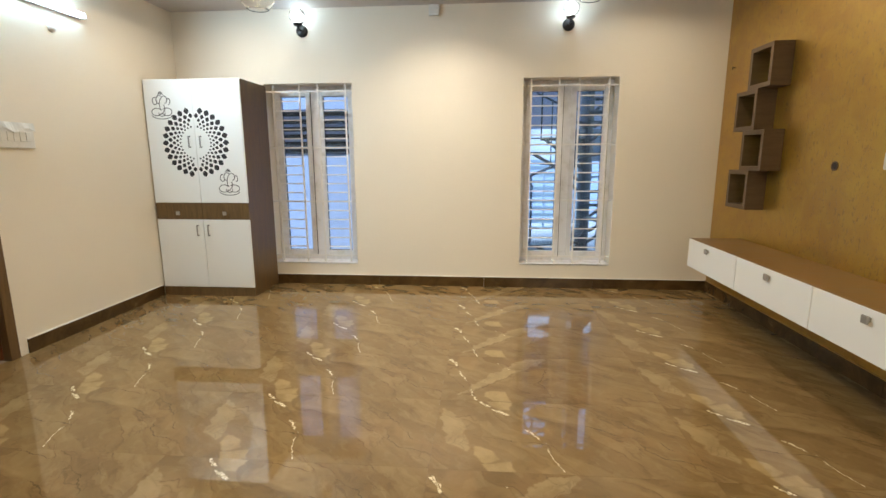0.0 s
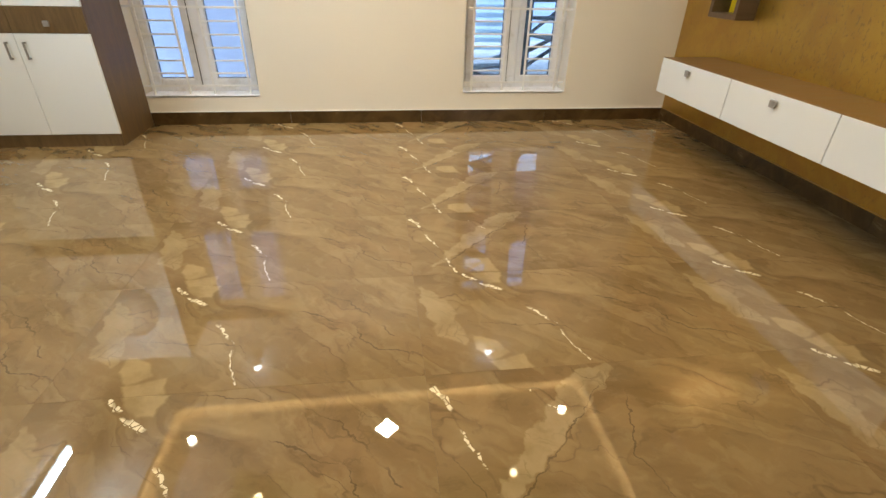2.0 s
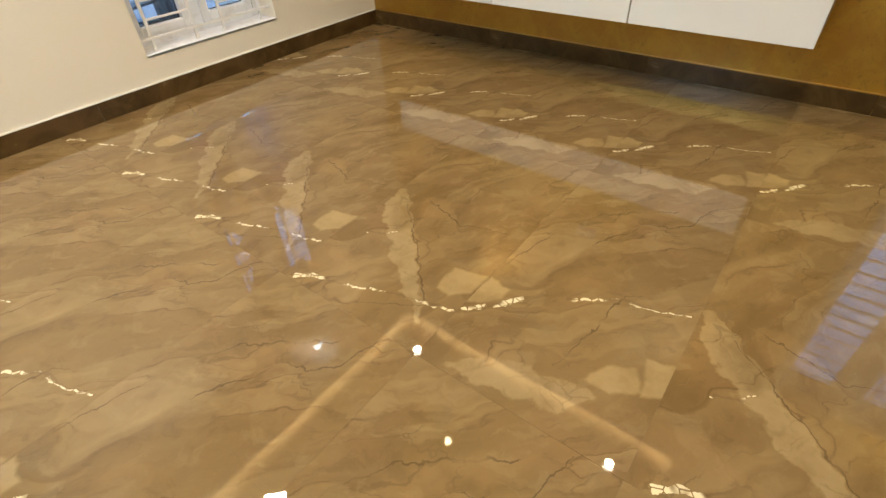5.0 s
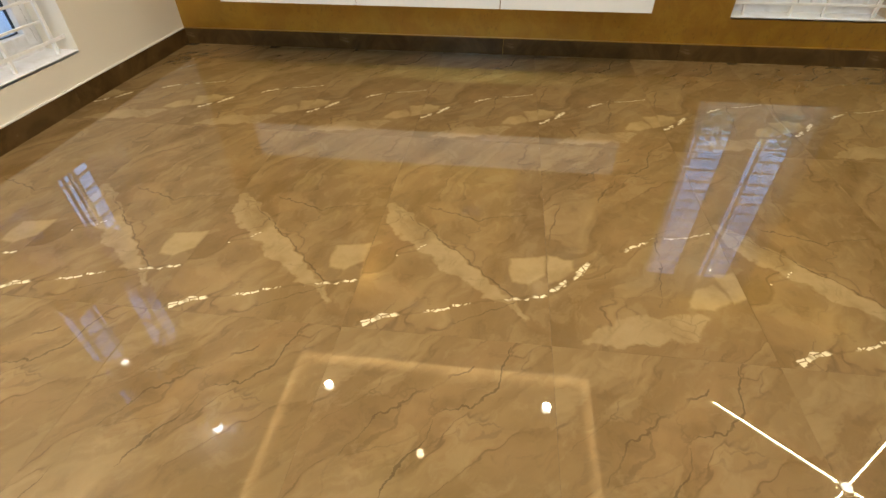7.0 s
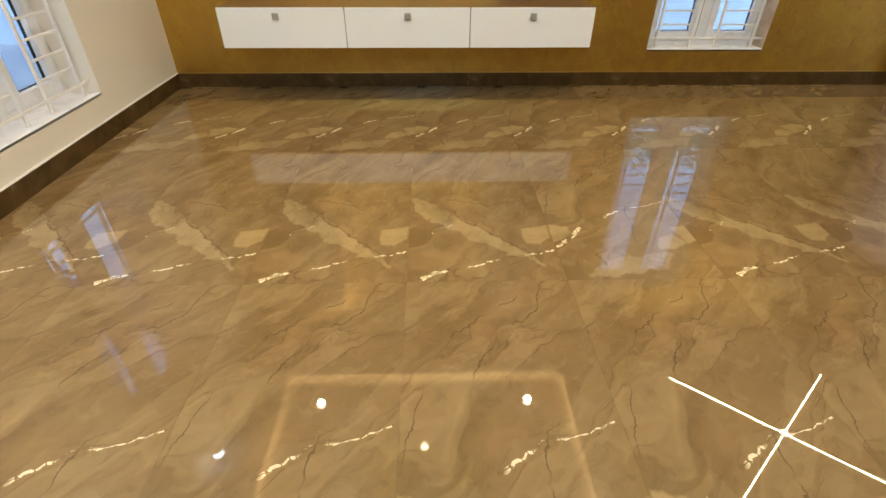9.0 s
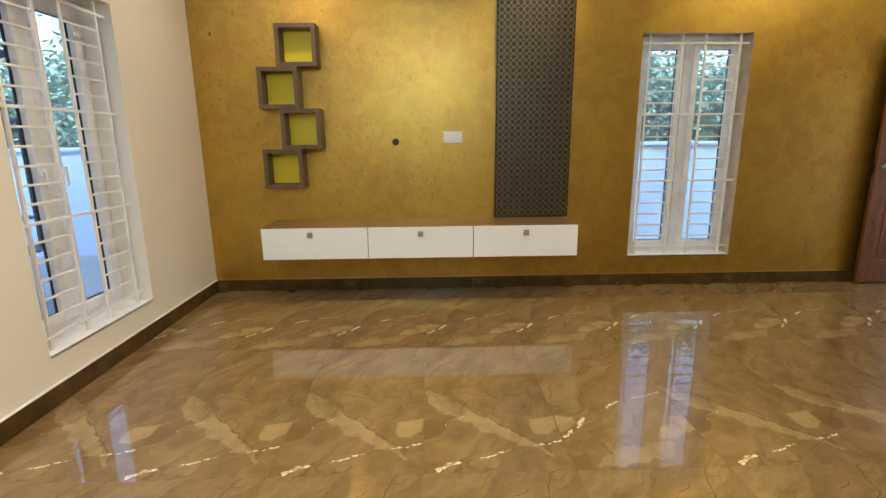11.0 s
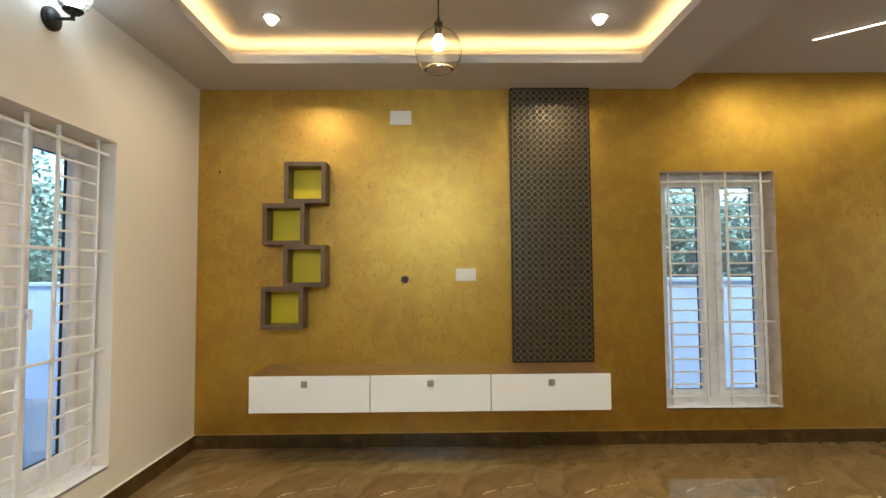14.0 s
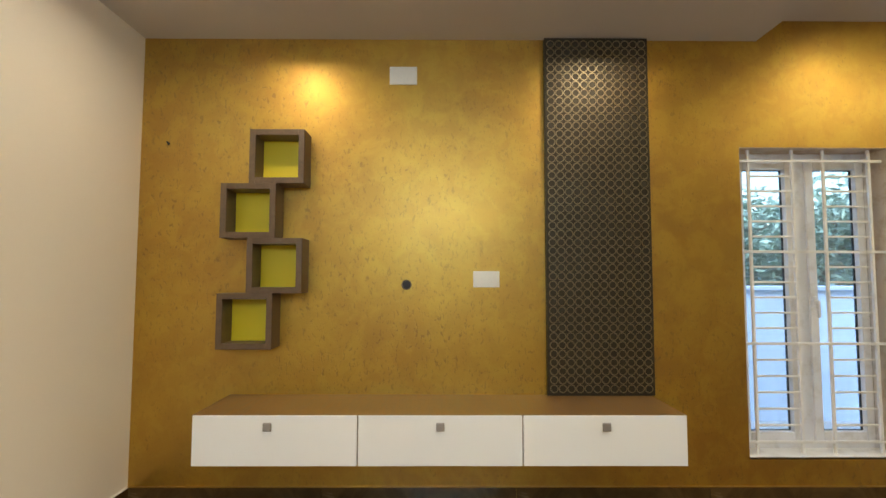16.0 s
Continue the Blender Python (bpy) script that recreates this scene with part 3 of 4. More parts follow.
# ---- skirting ----
def skirting(name, along, a0, a1, face, side):
    """Run of marble skirting tiles; side is +1 or -1, the way into the room."""
    d, hgt, n = 0.012, 0.103, max(1, round((a1 - a0) / 1.22))
    base = thing(name, "dark brown polished marble skirting along the wall foot", "baseboard", kind="structure")
    step = (a1 - a0) / n
    lo, hi = sorted((0.0, side * d))
    if along == "x":
        tile = boxes(((0.001, lo, 0.0), (step - 0.001, hi, hgt)), bevel=0.0015)
        bead = boxes(((a0, face + lo, hgt), (a1, face + hi, hgt + 0.005)))
    else:
        tile = boxes(((lo, 0.001, 0.0), (hi, step - 0.001, hgt)), bevel=0.0015)
        bead = boxes(((face + lo, a0, hgt), (face + hi, a1, hgt + 0.005)))
    me = mesh_of("skirting_tile", tile, M_SKIRT)
    for k in range(n):
        o = new("skirting_tile", me)
        o.parent = base
        o.location = (a0 + k * step, face, 0) if along == "x" else (face, a0 + k * step, 0)
    part("bead", bead, M_BEAD if name != "baseboard_east" else M_GOLD, base, "thin sealant line on the skirting")


skirting("baseboard_north", "x", -2.095, EAST - 0.012, NORTH, -1)
skirting("baseboard_east", "y", SOUTH, NORTH, EAST, -1)
skirting("baseboard_west", "y", DOOR_W[1] + 0.07, 4.76, WEST, 1)
skirting("baseboard_west_south", "y", SOUTH, DOOR_W[0] - 0.07, WEST, 1)
skirting("baseboard_south", "x", WEST + 0.012, DOOR_S[0] - 0.07, SOUTH, 1)


# ---- doors ----
def door_leaf(parent, w, h):
    t = 0.035
    leaf = part("door_leaf", boxes(((0, 0, 0.012), (0.11, t, h)), ((w - 0.11, 0, 0.012), (w, t, h)), ((0.11, 0, 0.012), (w - 0.11, t, 0.22)), ((0.11, 0, h - 0.14), (w - 0.11, t, h)),
                                   ((0.11, 0, 0.95), (w - 0.11, t, 1.08)), bevel=0.004), M_TEAK, parent, "polished reddish teak door leaf")
    for a, b in ((0.22, 0.95), (1.08, h - 0.14)):
        part("panel", boxes(((0.108, 0.008, a - 0.002), (w - 0.108, t - 0.008, b + 0.002)), ((0.15, 0.002, a + 0.04), (w - 0.15, t - 0.002, b - 0.04)), bevel=0.006), M_TEAK, leaf)
    return leaf


def door_frame(parent, w, h, deep):
    for name, lo, hi in (("jamb", (-0.07, 0, 0), (0, deep, h + 0.07)), ("jamb", (w, 0, 0), (w + 0.07, deep, h + 0.07)), ("head", (0, 0, h), (w, deep, h + 0.07))):
        part(name, boxes((lo, hi), bevel=0.005), M_TEAK if parent.name != "door_2" else M_DARKWOOD, parent)


d1 = thing("door_1", "reddish teak entrance door standing open along the gold wall", "door", pose(2.315, -0.38, 0, 0, 0, -90), kind="structure")
leaf = door_leaf(d1, 0.95, 2.09)
part("door_handle", lathe([(0, 0.05), (0.014, 0.048), (0.022, 0.036), (0.018, 0.022), (0.009, 0.016), (0.009, 0.006), (0.026, 0.005), (0.028, 0), (0, 0)]), M_STEEL, leaf, "round steel door knob", smooth=True, at=pose(0.075, 0, 1.03, 90))
part("latch", boxes(((-0.004, 0.009, 0.97), (0.0, 0.026, 1.07)), bevel=0.001), M_BLACK, leaf, "dark latch plate")
fr = thing("door_frame", "reddish teak frame of the open entrance", "door frame", pose(DOOR_S[0] + 0.07, SOUTH - 0.10, 0), kind="structure")
door_frame(fr, DOOR_S[1] - DOOR_S[0] - 0.14, 2.08, 0.11)
d2 = thing("door_2", "dark brown wooden room door, closed, in its frame", "door", pose(WEST + 0.015, DOOR_W[0] + 0.07, 0, 0, 0, 90), kind="structure")
door_frame(d2, DOOR_W[1] - DOOR_W[0] - 0.14, 2.08, 0.12)
d2_leaf = door_leaf(d2, DOOR_W[1] - DOOR_W[0] - 0.146, 2.075)
d2_leaf.location = (0.003, 0.05, 0)


# ---- tv unit ----
def build_unit():
    u = thing("tv_unit", "white three-drawer floating unit with brown wooden top on gold wall", "tv unit", pose(EAST, 4.74, 0.386, 0, 0, -90))
    w, d, h = 2.492, 0.44, 0.25
    # local: x along the wall, y into the wall, front at -d
    part("carcass", boxes(((0.004, -d + 0.02, 0.003), (w - 0.004, 0, h - 0.016))), M_TOPWOOD, u, "brown laminate carcass")
    part("top", boxes(((0, -d + 0.002, h - 0.016), (w, 0, h)), bevel=0.002), M_TOPWOOD, u, "walnut laminate top board")
    step = w / 3
    for k in range(3):
        f = part("drawer_front", boxes(((k * step + 0.003, -d, 0), ((k + 1) * step - 0.003, -d + 0.019, h - 0.001)), bevel=0.002), M_LAMINATE, u, "white laminate drawer front")
        mid = (k + 0.5) * step - (0.03 if k == 0 else 0.0)
        bm = boxes(((mid - 0.010, -d - 0.018, h - 0.062), (mid + 0.010, -d, h - 0.042)))
        box(bm, (mid - 0.021, -d - 0.028, h - 0.073), (mid + 0.021, -d - 0.016, h - 0.031), 0.004)
        part("knob", bm, M_KNOB, f, "square satin nickel knob")
    return u


build_unit()


# ---- wall boxes ----
def build_wall_box(m):
    b = thing("box_shelf", "brown square box shelf with yellow back on gold wall", "shelf", m, "stepped wall box shelves")
    s, t, d = 0.317, 0.034, 0.15
    for name, lo, hi in (("side", (0, -d, 0), (t, 0, s)), ("side", (s - t, -d, 0), (s, 0, s)), ("board", (t, -d, 0), (s - t, 0, t)), ("board", (t, -d, s - t), (s - t, 0, s))):
        part(name, boxes((lo, hi), bevel=0.0015), M_BOXWOOD, b)
    part("back_panel", boxes(((t, -0.012, t), (s - t, -0.002, s - t))), M_YELLOW, b, "bright yellow back panel")
    return b


shelf = build_wall_box(pose(EAST, 4.602, 0.919 + 3 * 0.317, 0, 0, -90))
for k, y in ((2, 4.762), (1, 4.604), (0, 4.768)):
    copy_thing(shelf, pose(EAST, y, 0.919 + k * 0.317, 0, 0, -90))


# ---- perforated decor panel ----
def build_jali():
    w, h, d = 0.632, 2.158, 0.038
    j = thing("decor_panel", "tall dark bronze panel embossed with rows of small rings", "wall panel", pose(EAST, 2.862, 0.638, 0, 0, -90))
    part("backing", boxes(((0, -d, 0), (w, 0, h)), bevel=0.002), M_JALI, j, "dark bronze backing sheet")
    pitch, r0, r1 = 0.0507, 0.0185, 0.0252
    verts, faces = [], []
    cols, rows = 12, 42
    ox, oz = (w - cols * pitch) / 2 + pitch / 2, (h - rows * pitch) / 2 + pitch / 2
    for c in range(cols):
        for r in range(rows):
            px, pz = ox + c * pitch, oz + r * pitch
            for quarter in range(4):
                n = 6
                first_v = len(verts)
                for k in range(n):
                    a = radians(quarter * 90 + 90 * k / (n - 1))
                    ca, sa = math.cos(a), math.sin(a)
                    for rad, dep in ((r0, -d), (r0 + 0.0014, -d - 0.0045), (r1 - 0.0014, -d - 0.0045), (r1, -d)):
                        verts.append((px + rad * ca, dep, pz + rad * sa))
                for k in range(n - 1):
                    for q in range(3):
                        i = first_v + k * 4 + q
                        faces.append((i, i + 1, i + 5, i + 4))
                for i in (first_v, first_v + (n - 1) * 4):
                    faces.append((i, i + 1, i + 2, i + 3))
    me = bpy.data.meshes.new("ring_pattern")
    me.from_pydata(verts, [], faces)
    bm = bmesh.new()
    bm.from_mesh(me)
    ob = part("ring_pattern", bm, M_RING, j, "raised bronze ring pattern")
    tagged(ob, kind="stuff")
    bpy.data.meshes.remove(me)


build_jali()


# ---- plates, hole, nail on the gold wall ----
def wall_plate(name, label, m, w, h, d, rows=()):
    p = thing(name, label, "switch plate", m)
    part("plate", boxes(((0, -d, 0), (w, 0, h)), bevel=0.004), M_PLATE, p)
    for lo, hi in rows:
        part("module", boxes(((lo[0], -d - 0.003, lo[1]), (hi[0], -d, hi[1])), bevel=0.0012), M_PLATE, p)
    return p


wall_plate("socket_plate", "white blank outlet plate high on the gold wall", pose(EAST, 3.809, 2.512, 0, 0, -90), 0.168, 0.112, 0.012)
wall_plate("switch_plate", "white modular switch plate on the gold wall", pose(EAST, 3.298, 1.270, 0, 0, -90), 0.158, 0.097, 0.012,
           [((0.012 + 0.027 * k, 0.03), (0.036 + 0.027 * k, 0.066)) for k in range(5)])
hole = thing("cable_hole", "round cable pipe end set in the gold wall", "cable outlet", pose(EAST, 3.698, 1.284, 90, 0, -90))
part("rim", lathe([(0.024, 0.0), (0.024, 0.006), (0.031, 0.006), (0.031, 0.0)]), M_BOXWOOD, hole, smooth=False)
part("bore", lathe([(0.0, 0.002), (0.024, 0.002), (0.024, 0.0005), (0.0, 0.0005)]), M_CUT, hole, "dark pipe opening")
nail = part("wall_nail", rod(rod(bmesh.new(), (0, 0, 0), (0, -0.03, 0.004), 0.004), (0, -0.026, 0.004), (0.012, -0.032, -0.016), 0.0045), M_BLACK)
nail.matrix_world = pose(EAST, 5.148, 2.14, 0, 0, -90)
tagged(nail, "small dark bent nail in the gold wall", "nail")


# ---- pooja cabinet ----
def curve_part(name, lines, material, parent, r, at):
    """Thin raised line work: a flat ribbon along each line of points (x, z)."""
    bm = bmesh.new()
    for pts in lines:
        for (ax, az), (bx, bz) in zip(pts, pts[1:]):
            d = Vector((bx - ax, 0, bz - az))
            if d.length < 1e-6:
                continue
            nrm = Vector((-d.z, 0, d.x)).normalized() * r
            a, b = Vector((ax, 0, az)) - d * 0.1, Vector((bx, 0, bz)) + d * 0.1
            front = [bm.verts.new(p + Vector((0, -0.0015, 0))) for p in (a - nrm, b - nrm, b + nrm, a + nrm)]
            back = [bm.verts.new(p) for p in (a - nrm, b - nrm, b + nrm, a + nrm)]
            bm.faces.new(front)
            for k in range(4):
                bm.faces.new((front[k], front[(k + 1) % 4], back[(k + 1) % 4], back[k]))
    return part(name, bm, material, parent, "fine dark curled line motif", at=at)


def motif():
    """Plain curled line ornament about 0.2 m wide."""
    def arc(cx, cz, rx, rz, a0, a1, n=12):
        return [(cx + rx * math.cos(radians(a0 + (a1 - a0) * k / n)), cz + rz * math.sin(radians(a0 + (a1 - a0) * k / n))) for k in range(n + 1)]
    lines = [arc(-0.045, 0.0, 0.045, 0.032, 40, 320), arc(0.045, 0.0, 0.045, 0.032, -140, 140), arc(0, 0.0, 0.030, 0.036, 190, 350),
            arc(-0.012, 0.10, 0.030, 0.034, 60, 260), arc(0.028, 0.10, 0.028, 0.030, -80, 150), arc(0.005, 0.06, 0.02, 0.05, 90, 250),
            arc(-0.055, 0.09, 0.020, 0.030, 70, 330), arc(0.065, 0.085, 0.016, 0.026, -100, 160), arc(0, 0.155, 0.012, 0.010, 0, 360),
            arc(0.012, 0.03, 0.018, 0.03, -90, 60), arc(0, -0.018, 0.095, 0.040, 195, 345), arc(0, 0.132, 0.022, 0.024, 20, 160), arc(-0.004, 0.045, 0.032, 0.06, 250, 330)]
    return [[(x * 1.1, z * 1.1) for x, z in line] for line in lines]


def build_cabinet():
    w, d, h = 0.935, 0.555, 2.068
    c = thing("pooja_cabinet", "tall white and dark walnut prayer cabinet with rosette doors", "cabinet", pose(WEST + 0.012, NORTH - d, 0))
    part("carcass", boxes(((0, 0.02, 0), (w, d - 0.002, h)), bevel=0.002), M_DARKWOOD, c, "dark walnut laminate carcass")
    part("plinth", boxes(((0.0, 0.004, 0), (w - 0.002, 0.019, 0.088))), M_DARKWOOD, c)
    half = w / 2
    upper = []
    for k in (0, 1):
        a, b = k * half + 0.002, (k + 1) * half - 0.002
        up = part("upper_door", boxes(((a, 0, 0.928), (b, 0.019, h - 0.001)), bevel=0.002), M_LAMINATE, c, "white laminate door with dark cut-out rosette")
        low = part("lower_door", boxes(((a, 0, 0.092), (b, 0.019, 0.764)), bevel=0.002), M_LAMINATE, c, "plain white laminate door")
        hx = half - 0.055 if k == 0 else half + 0.055
        for door, z in ((up, 1.50), (low, 0.66)):
            part("handle", boxes(((hx - 0.006, -0.028, z - 0.055), (hx + 0.006, -0.020, z + 0.055)), ((hx - 0.006, -0.022, z - 0.055), (hx + 0.006, 0, z - 0.043)),
                                 ((hx - 0.006, -0.022, z + 0.043), (hx + 0.006, 0, z + 0.055)), bevel=0.002), M_STEEL, door, "brushed steel bar handle")
        bm = bmesh.new()
        for ring, (rad, size) in enumerate(((0.296, 0.030), (0.248, 0.0225), (0.210, 0.0175), (0.178, 0.0140), (0.150, 0.0105))):
            for i in range(28):
                ang = 2 * math.pi * (i + 0.5 * (ring % 2)) / 28
                px, pz = half + rad * math.cos(ang), 1.492 + rad * math.sin(ang)
                lim = 0.020
                if (k == 0 and px > half - lim) or (k == 1 and px < half + lim):
                    continue
                sx = min(size * 0.86, abs(px - half) - 0.006)
                ca, sa = math.cos(ang), math.sin(ang)
                pts = []
                for q in range(12):
                    t = 2 * math.pi * q / 12
                    u, v = math.cos(t), math.sin(t)
                    f = 1 / (abs(u) ** 1.35 + abs(v) ** 1.35) ** (1 / 1.35)
                    lu, lv = size * f * u, sx * f * v
                    pts.append((px + lu * ca - lv * sa, pz + lu * sa + lv * ca))
                front = [bm.verts.new((x, -0.0012, z)) for x, z in pts]
                back = [bm.verts.new((x, 0.001, z)) for x, z in pts]
                bm.faces.new(front)
                for q in range(12):
                    bm.faces.new((front[q], front[(q + 1) % 12], back[(q + 1) % 12], back[q]))
        part("rosette", bm, M_CUT, up, "dark rosette of rounded cut-outs")
        upper.append(up)
    curve_part("ornament", motif(), M_CUT, upper[0], 0.0030, pose(0.165, 0, 1.775))
    curve_part("ornament", motif(), M_CUT, upper[1], 0.0030, pose(0.760, 0, 1.065))
    for k in (0, 1):
        dr = part("drawer_front", boxes(((k * half + 0.001, 0.001, 0.767), ((k + 1) * half - 0.001, 0.019, 0.925)), bevel=0.0015), M_DARKWOOD, c, "dark walnut drawer front")
        x = 0.23 if k == 0 else 0.70
        bm = boxes(((x - 0.009, -0.016, 0.818), (x + 0.009, 0.001, 0.836)))
        box(bm, (x - 0.018, -0.026, 0.809), (x + 0.018, -0.014, 0.845), 0.003)
        part("knob", bm, M_KNOB, dr, "square satin nickel knob")


build_cabinet()

# ---- west wall fittings ----
sw = thing("switch_board", "white switch board partly covered with torn plastic film", "switch plate", pose(WEST, 3.29, 1.42, 0, 0, 90))
part("plate", boxes(((0, -0.014, 0), (0.28, 0, 0.155)), bevel=0.004), M_PLATE, sw)
for k in range(5):
    part("rocker", boxes(((0.03 + 0.046 * k, -0.019, 0.045), (0.068 + 0.046 * k, -0.014, 0.11)), bevel=0.002), M_PLATE, sw)
bm = bmesh.new()
prev = None
for k in range(15):
    x = 0.28 * k / 14
    col = [bm.verts.new((x, -0.020 - 0.003 * math.sin(k * 0.9), 0.172)), bm.verts.new((x, -0.026 - 0.003 * math.cos(k * 1.3), 0.120 + 0.016 * math.sin(k * 0.7)))]
    if prev:
        bm.faces.new((prev[0], col[0], col[1], prev[1]))
    prev = col
film = part("film", bm, plain("white_protective_film", (0.80, 0.80, 0.78), 0.3), sw, "torn white protective film")
film.modifiers.new("thickness", "SOLIDIFY").thickness = 0.0008

tube = thing("tube_light", "lit white LED batten tube fixed high on the cream wall", "tube light", pose(WEST, 3.53, 2.44))
part("housing", boxes(((0, -0.605, -0.02), (0.035, 0.605, 0.03)), bevel=0.004), M_PLATE, tube)
part("diffuser", rod(bmesh.new(), (0.05, -0.59, 0.005), (0.05, 0.59, 0.005), 0.018, 14), M_TUBE, tube, "glowing cold white tube", smooth=True)
for y in (-0.605, 0.59):
    part("end_cap", boxes(((0.03, y, -0.018), (0.07, y + 0.015, 0.028)), bevel=0.003), M_PLATE, tube)
rose = part("cable_rose", lathe([(0.0, 0.016), (0.028, 0.014), (0.036, 0.006), (0.038, 0.0), (0.0, 0.0)]), M_PLATE, smooth=True)
rose.matrix_world = pose(WEST, 3.86, 2.30, 0, 90, 0)
tagged(rose, "small round white cable cover on the cream wall", "cable cover")
jb = part("junction_box", boxes(((-0.05, -0.03, -0.05), (0.05, 0, 0.05)), bevel=0.004), M_PLATE)
jb.matrix_world = pose(-0.36, NORTH, 2.745)
tagged(jb, "small white junction box under the ceiling edge", "junction box")


# ---- wall lamps ----
def build_wall_lamp(m):
    l = thing("wall_lamp", "black wall lamp with a lit crackled glass globe", "wall lamp", m, "wall lamps over the windows")
    part("base", lathe([(0, 0.028), (0.045, 0.026), (0.056, 0.016), (0.058, 0), (0, 0)]), M_BLACK, l, "matt black round base", smooth=True, at=pose(0, 0, 0, 90))
    bm = rod(bmesh.new(), (0, -0.02, 0), (0, -0.115, 0), 0.008)
    rod(bm, (0, -0.11, -0.006), (0, -0.11, 0.03), 0.010)
    part("arm", bm, M_BLACK, l)
    part("cup", lathe([(0, 0.0), (0.030, 0.0), (0.044, 0.012), (0.044, 0.018), (0.026, 0.014), (0, 0.014)]), M_BLACK, l, smooth=False, at=pose(0, -0.11, 0.026))
    globe = bmesh.new()
    bmesh.ops.create_icosphere(globe, subdivisions=3, radius=0.078)
    for v in globe.verts:
        v.co *= 1 + 0.035 * noise.cell(v.co * 42)
    g = part("globe", globe, M_CRACKLE, l, "crackled clear glass globe", at=pose(0, -0.11, 0.115))
    g.visible_shadow = False
    bulb = bmesh.new()
    bmesh.ops.create_uvsphere(bulb, u_segments=14, v_segments=10, radius=0.030)
    part("bulb", bulb, M_COLDBULB, l, "glowing cold white bulb", smooth=True, at=pose(0, -0.11, 0.105)).visible_shadow = False
    return l


wl = build_wall_lamp(pose(-1.683, NORTH, 2.585))
copy_thing(wl, pose(0.925, NORTH, 2.585))

# ---- ceiling fittings ----
def build_downlight(m):
    d = thing("downlight", "round lit recessed downlight in the tray ceiling", "downlight", m, "ceiling downlights")
    part("trim_ring", lathe([(0.040, 0), (0.042, -0.012), (0.056, -0.010), (0.060, 0)]), M_PLATE, d, smooth=True)
    part("diffuser", lathe([(0, -0.055), (0.012, -0.053), (0.026, -0.040), (0.037, -0.020), (0.040, -0.002), (0, -0.002)], 20), M_DISC, d, "glowing warm white diffuser")
    return d


dl = build_downlight(pose(*DOWN[0], HIGH))
for x, y in DOWN[1:]:
    copy_thing(dl, pose(x, y, HIGH))
copy_thing(dl, pose(*CROSS, SIDE - 0.014))


def build_square_light(m):
    d = thing("square_light", "square lit panel light turned cornerwise in the ceiling", "panel light", m, "square panel lights")
    part("frame", boxes(((-0.1, -0.1, -0.016), (-0.088, 0.1, 0)), ((0.088, -0.1, -0.016), (0.1, 0.1, 0)), ((-0.088, -0.1, -0.016), (0.088, -0.088, 0)), ((-0.088, 0.088, -0.016), (0.088, 0.1, 0)), bevel=0.002), M_PLATE, d)
    part("diffuser", boxes(((-0.088, -0.088, -0.014), (0.088, 0.088, -0.002))), M_SQUARE, d, "glowing white diffuser")
    return d


sq = build_square_light(pose(*SQUARE[0], HIGH, 0, 0, 45))
copy_thing(sq, pose(*SQUARE[1], HIGH, 0, 0, 45))

cross = thing("linear_light", "crossed pair of lit slim linear lights in the ceiling", "linear light", pose(*CROSS, SIDE))
for turn in (50, -50):
    p = part("profile", boxes(((-ARM, -0.009, -0.010), (ARM, 0.009, 0)), bevel=0.002), M_PLATE, cross, at=pose(0, 0, 0 if turn > 0 else -0.001, 0, 0, turn))
    part("diffuser", boxes(((-ARM + 0.004, -0.006, -0.0125), (ARM - 0.004, 0.006, -0.0095))), M_LINE, p, "glowing warm white diffuser")

# green bow-tie board under the tray
GZ = 2.835
bm = bmesh.new()
mid_x = (TRAY[0] + TRAY[1]) / 2
xs, end_w, waist = 1.13, 0.605, 0.14
outline = [(xs, 3.43 - end_w), (xs, 3.43 + end_w), (mid_x, 3.43 + waist), (2 * mid_x - xs, 3.43 + end_w), (2 * mid_x - xs, 3.43 - end_w), (mid_x, 3.43 - waist)]
lo = [bm.verts.new((x, y, GZ)) for x, y in outline]
hi = [bm.verts.new((x, y, GZ + 0.025)) for x, y in outline]
bm.faces.new((lo[0], lo[1], lo[2], lo[5]))
bm.faces.new((lo[2], lo[3], lo[4], lo[5]))
bm.faces.new((hi[0], hi[1], hi[2], hi[5]))
bm.faces.new((hi[2], hi[3], hi[4], hi[5]))
for k in range(6):
    bm.faces.new((lo[k], lo[(k + 1) % 6], hi[(k + 1) % 6], hi[k]))
board = part("ceiling_board", bm, M_GREEN)
part("spacer", boxes(((mid_x - 1.1, 3.43 - 0.12, GZ + 0.025), (mid_x + 1.1, 3.43 + 0.12, HIGH + 0.002))), M_CEIL, board, "white fixing block above the board")
tagged(board, "green painted tapering board dropped below the tray ceiling", "ceiling panel")


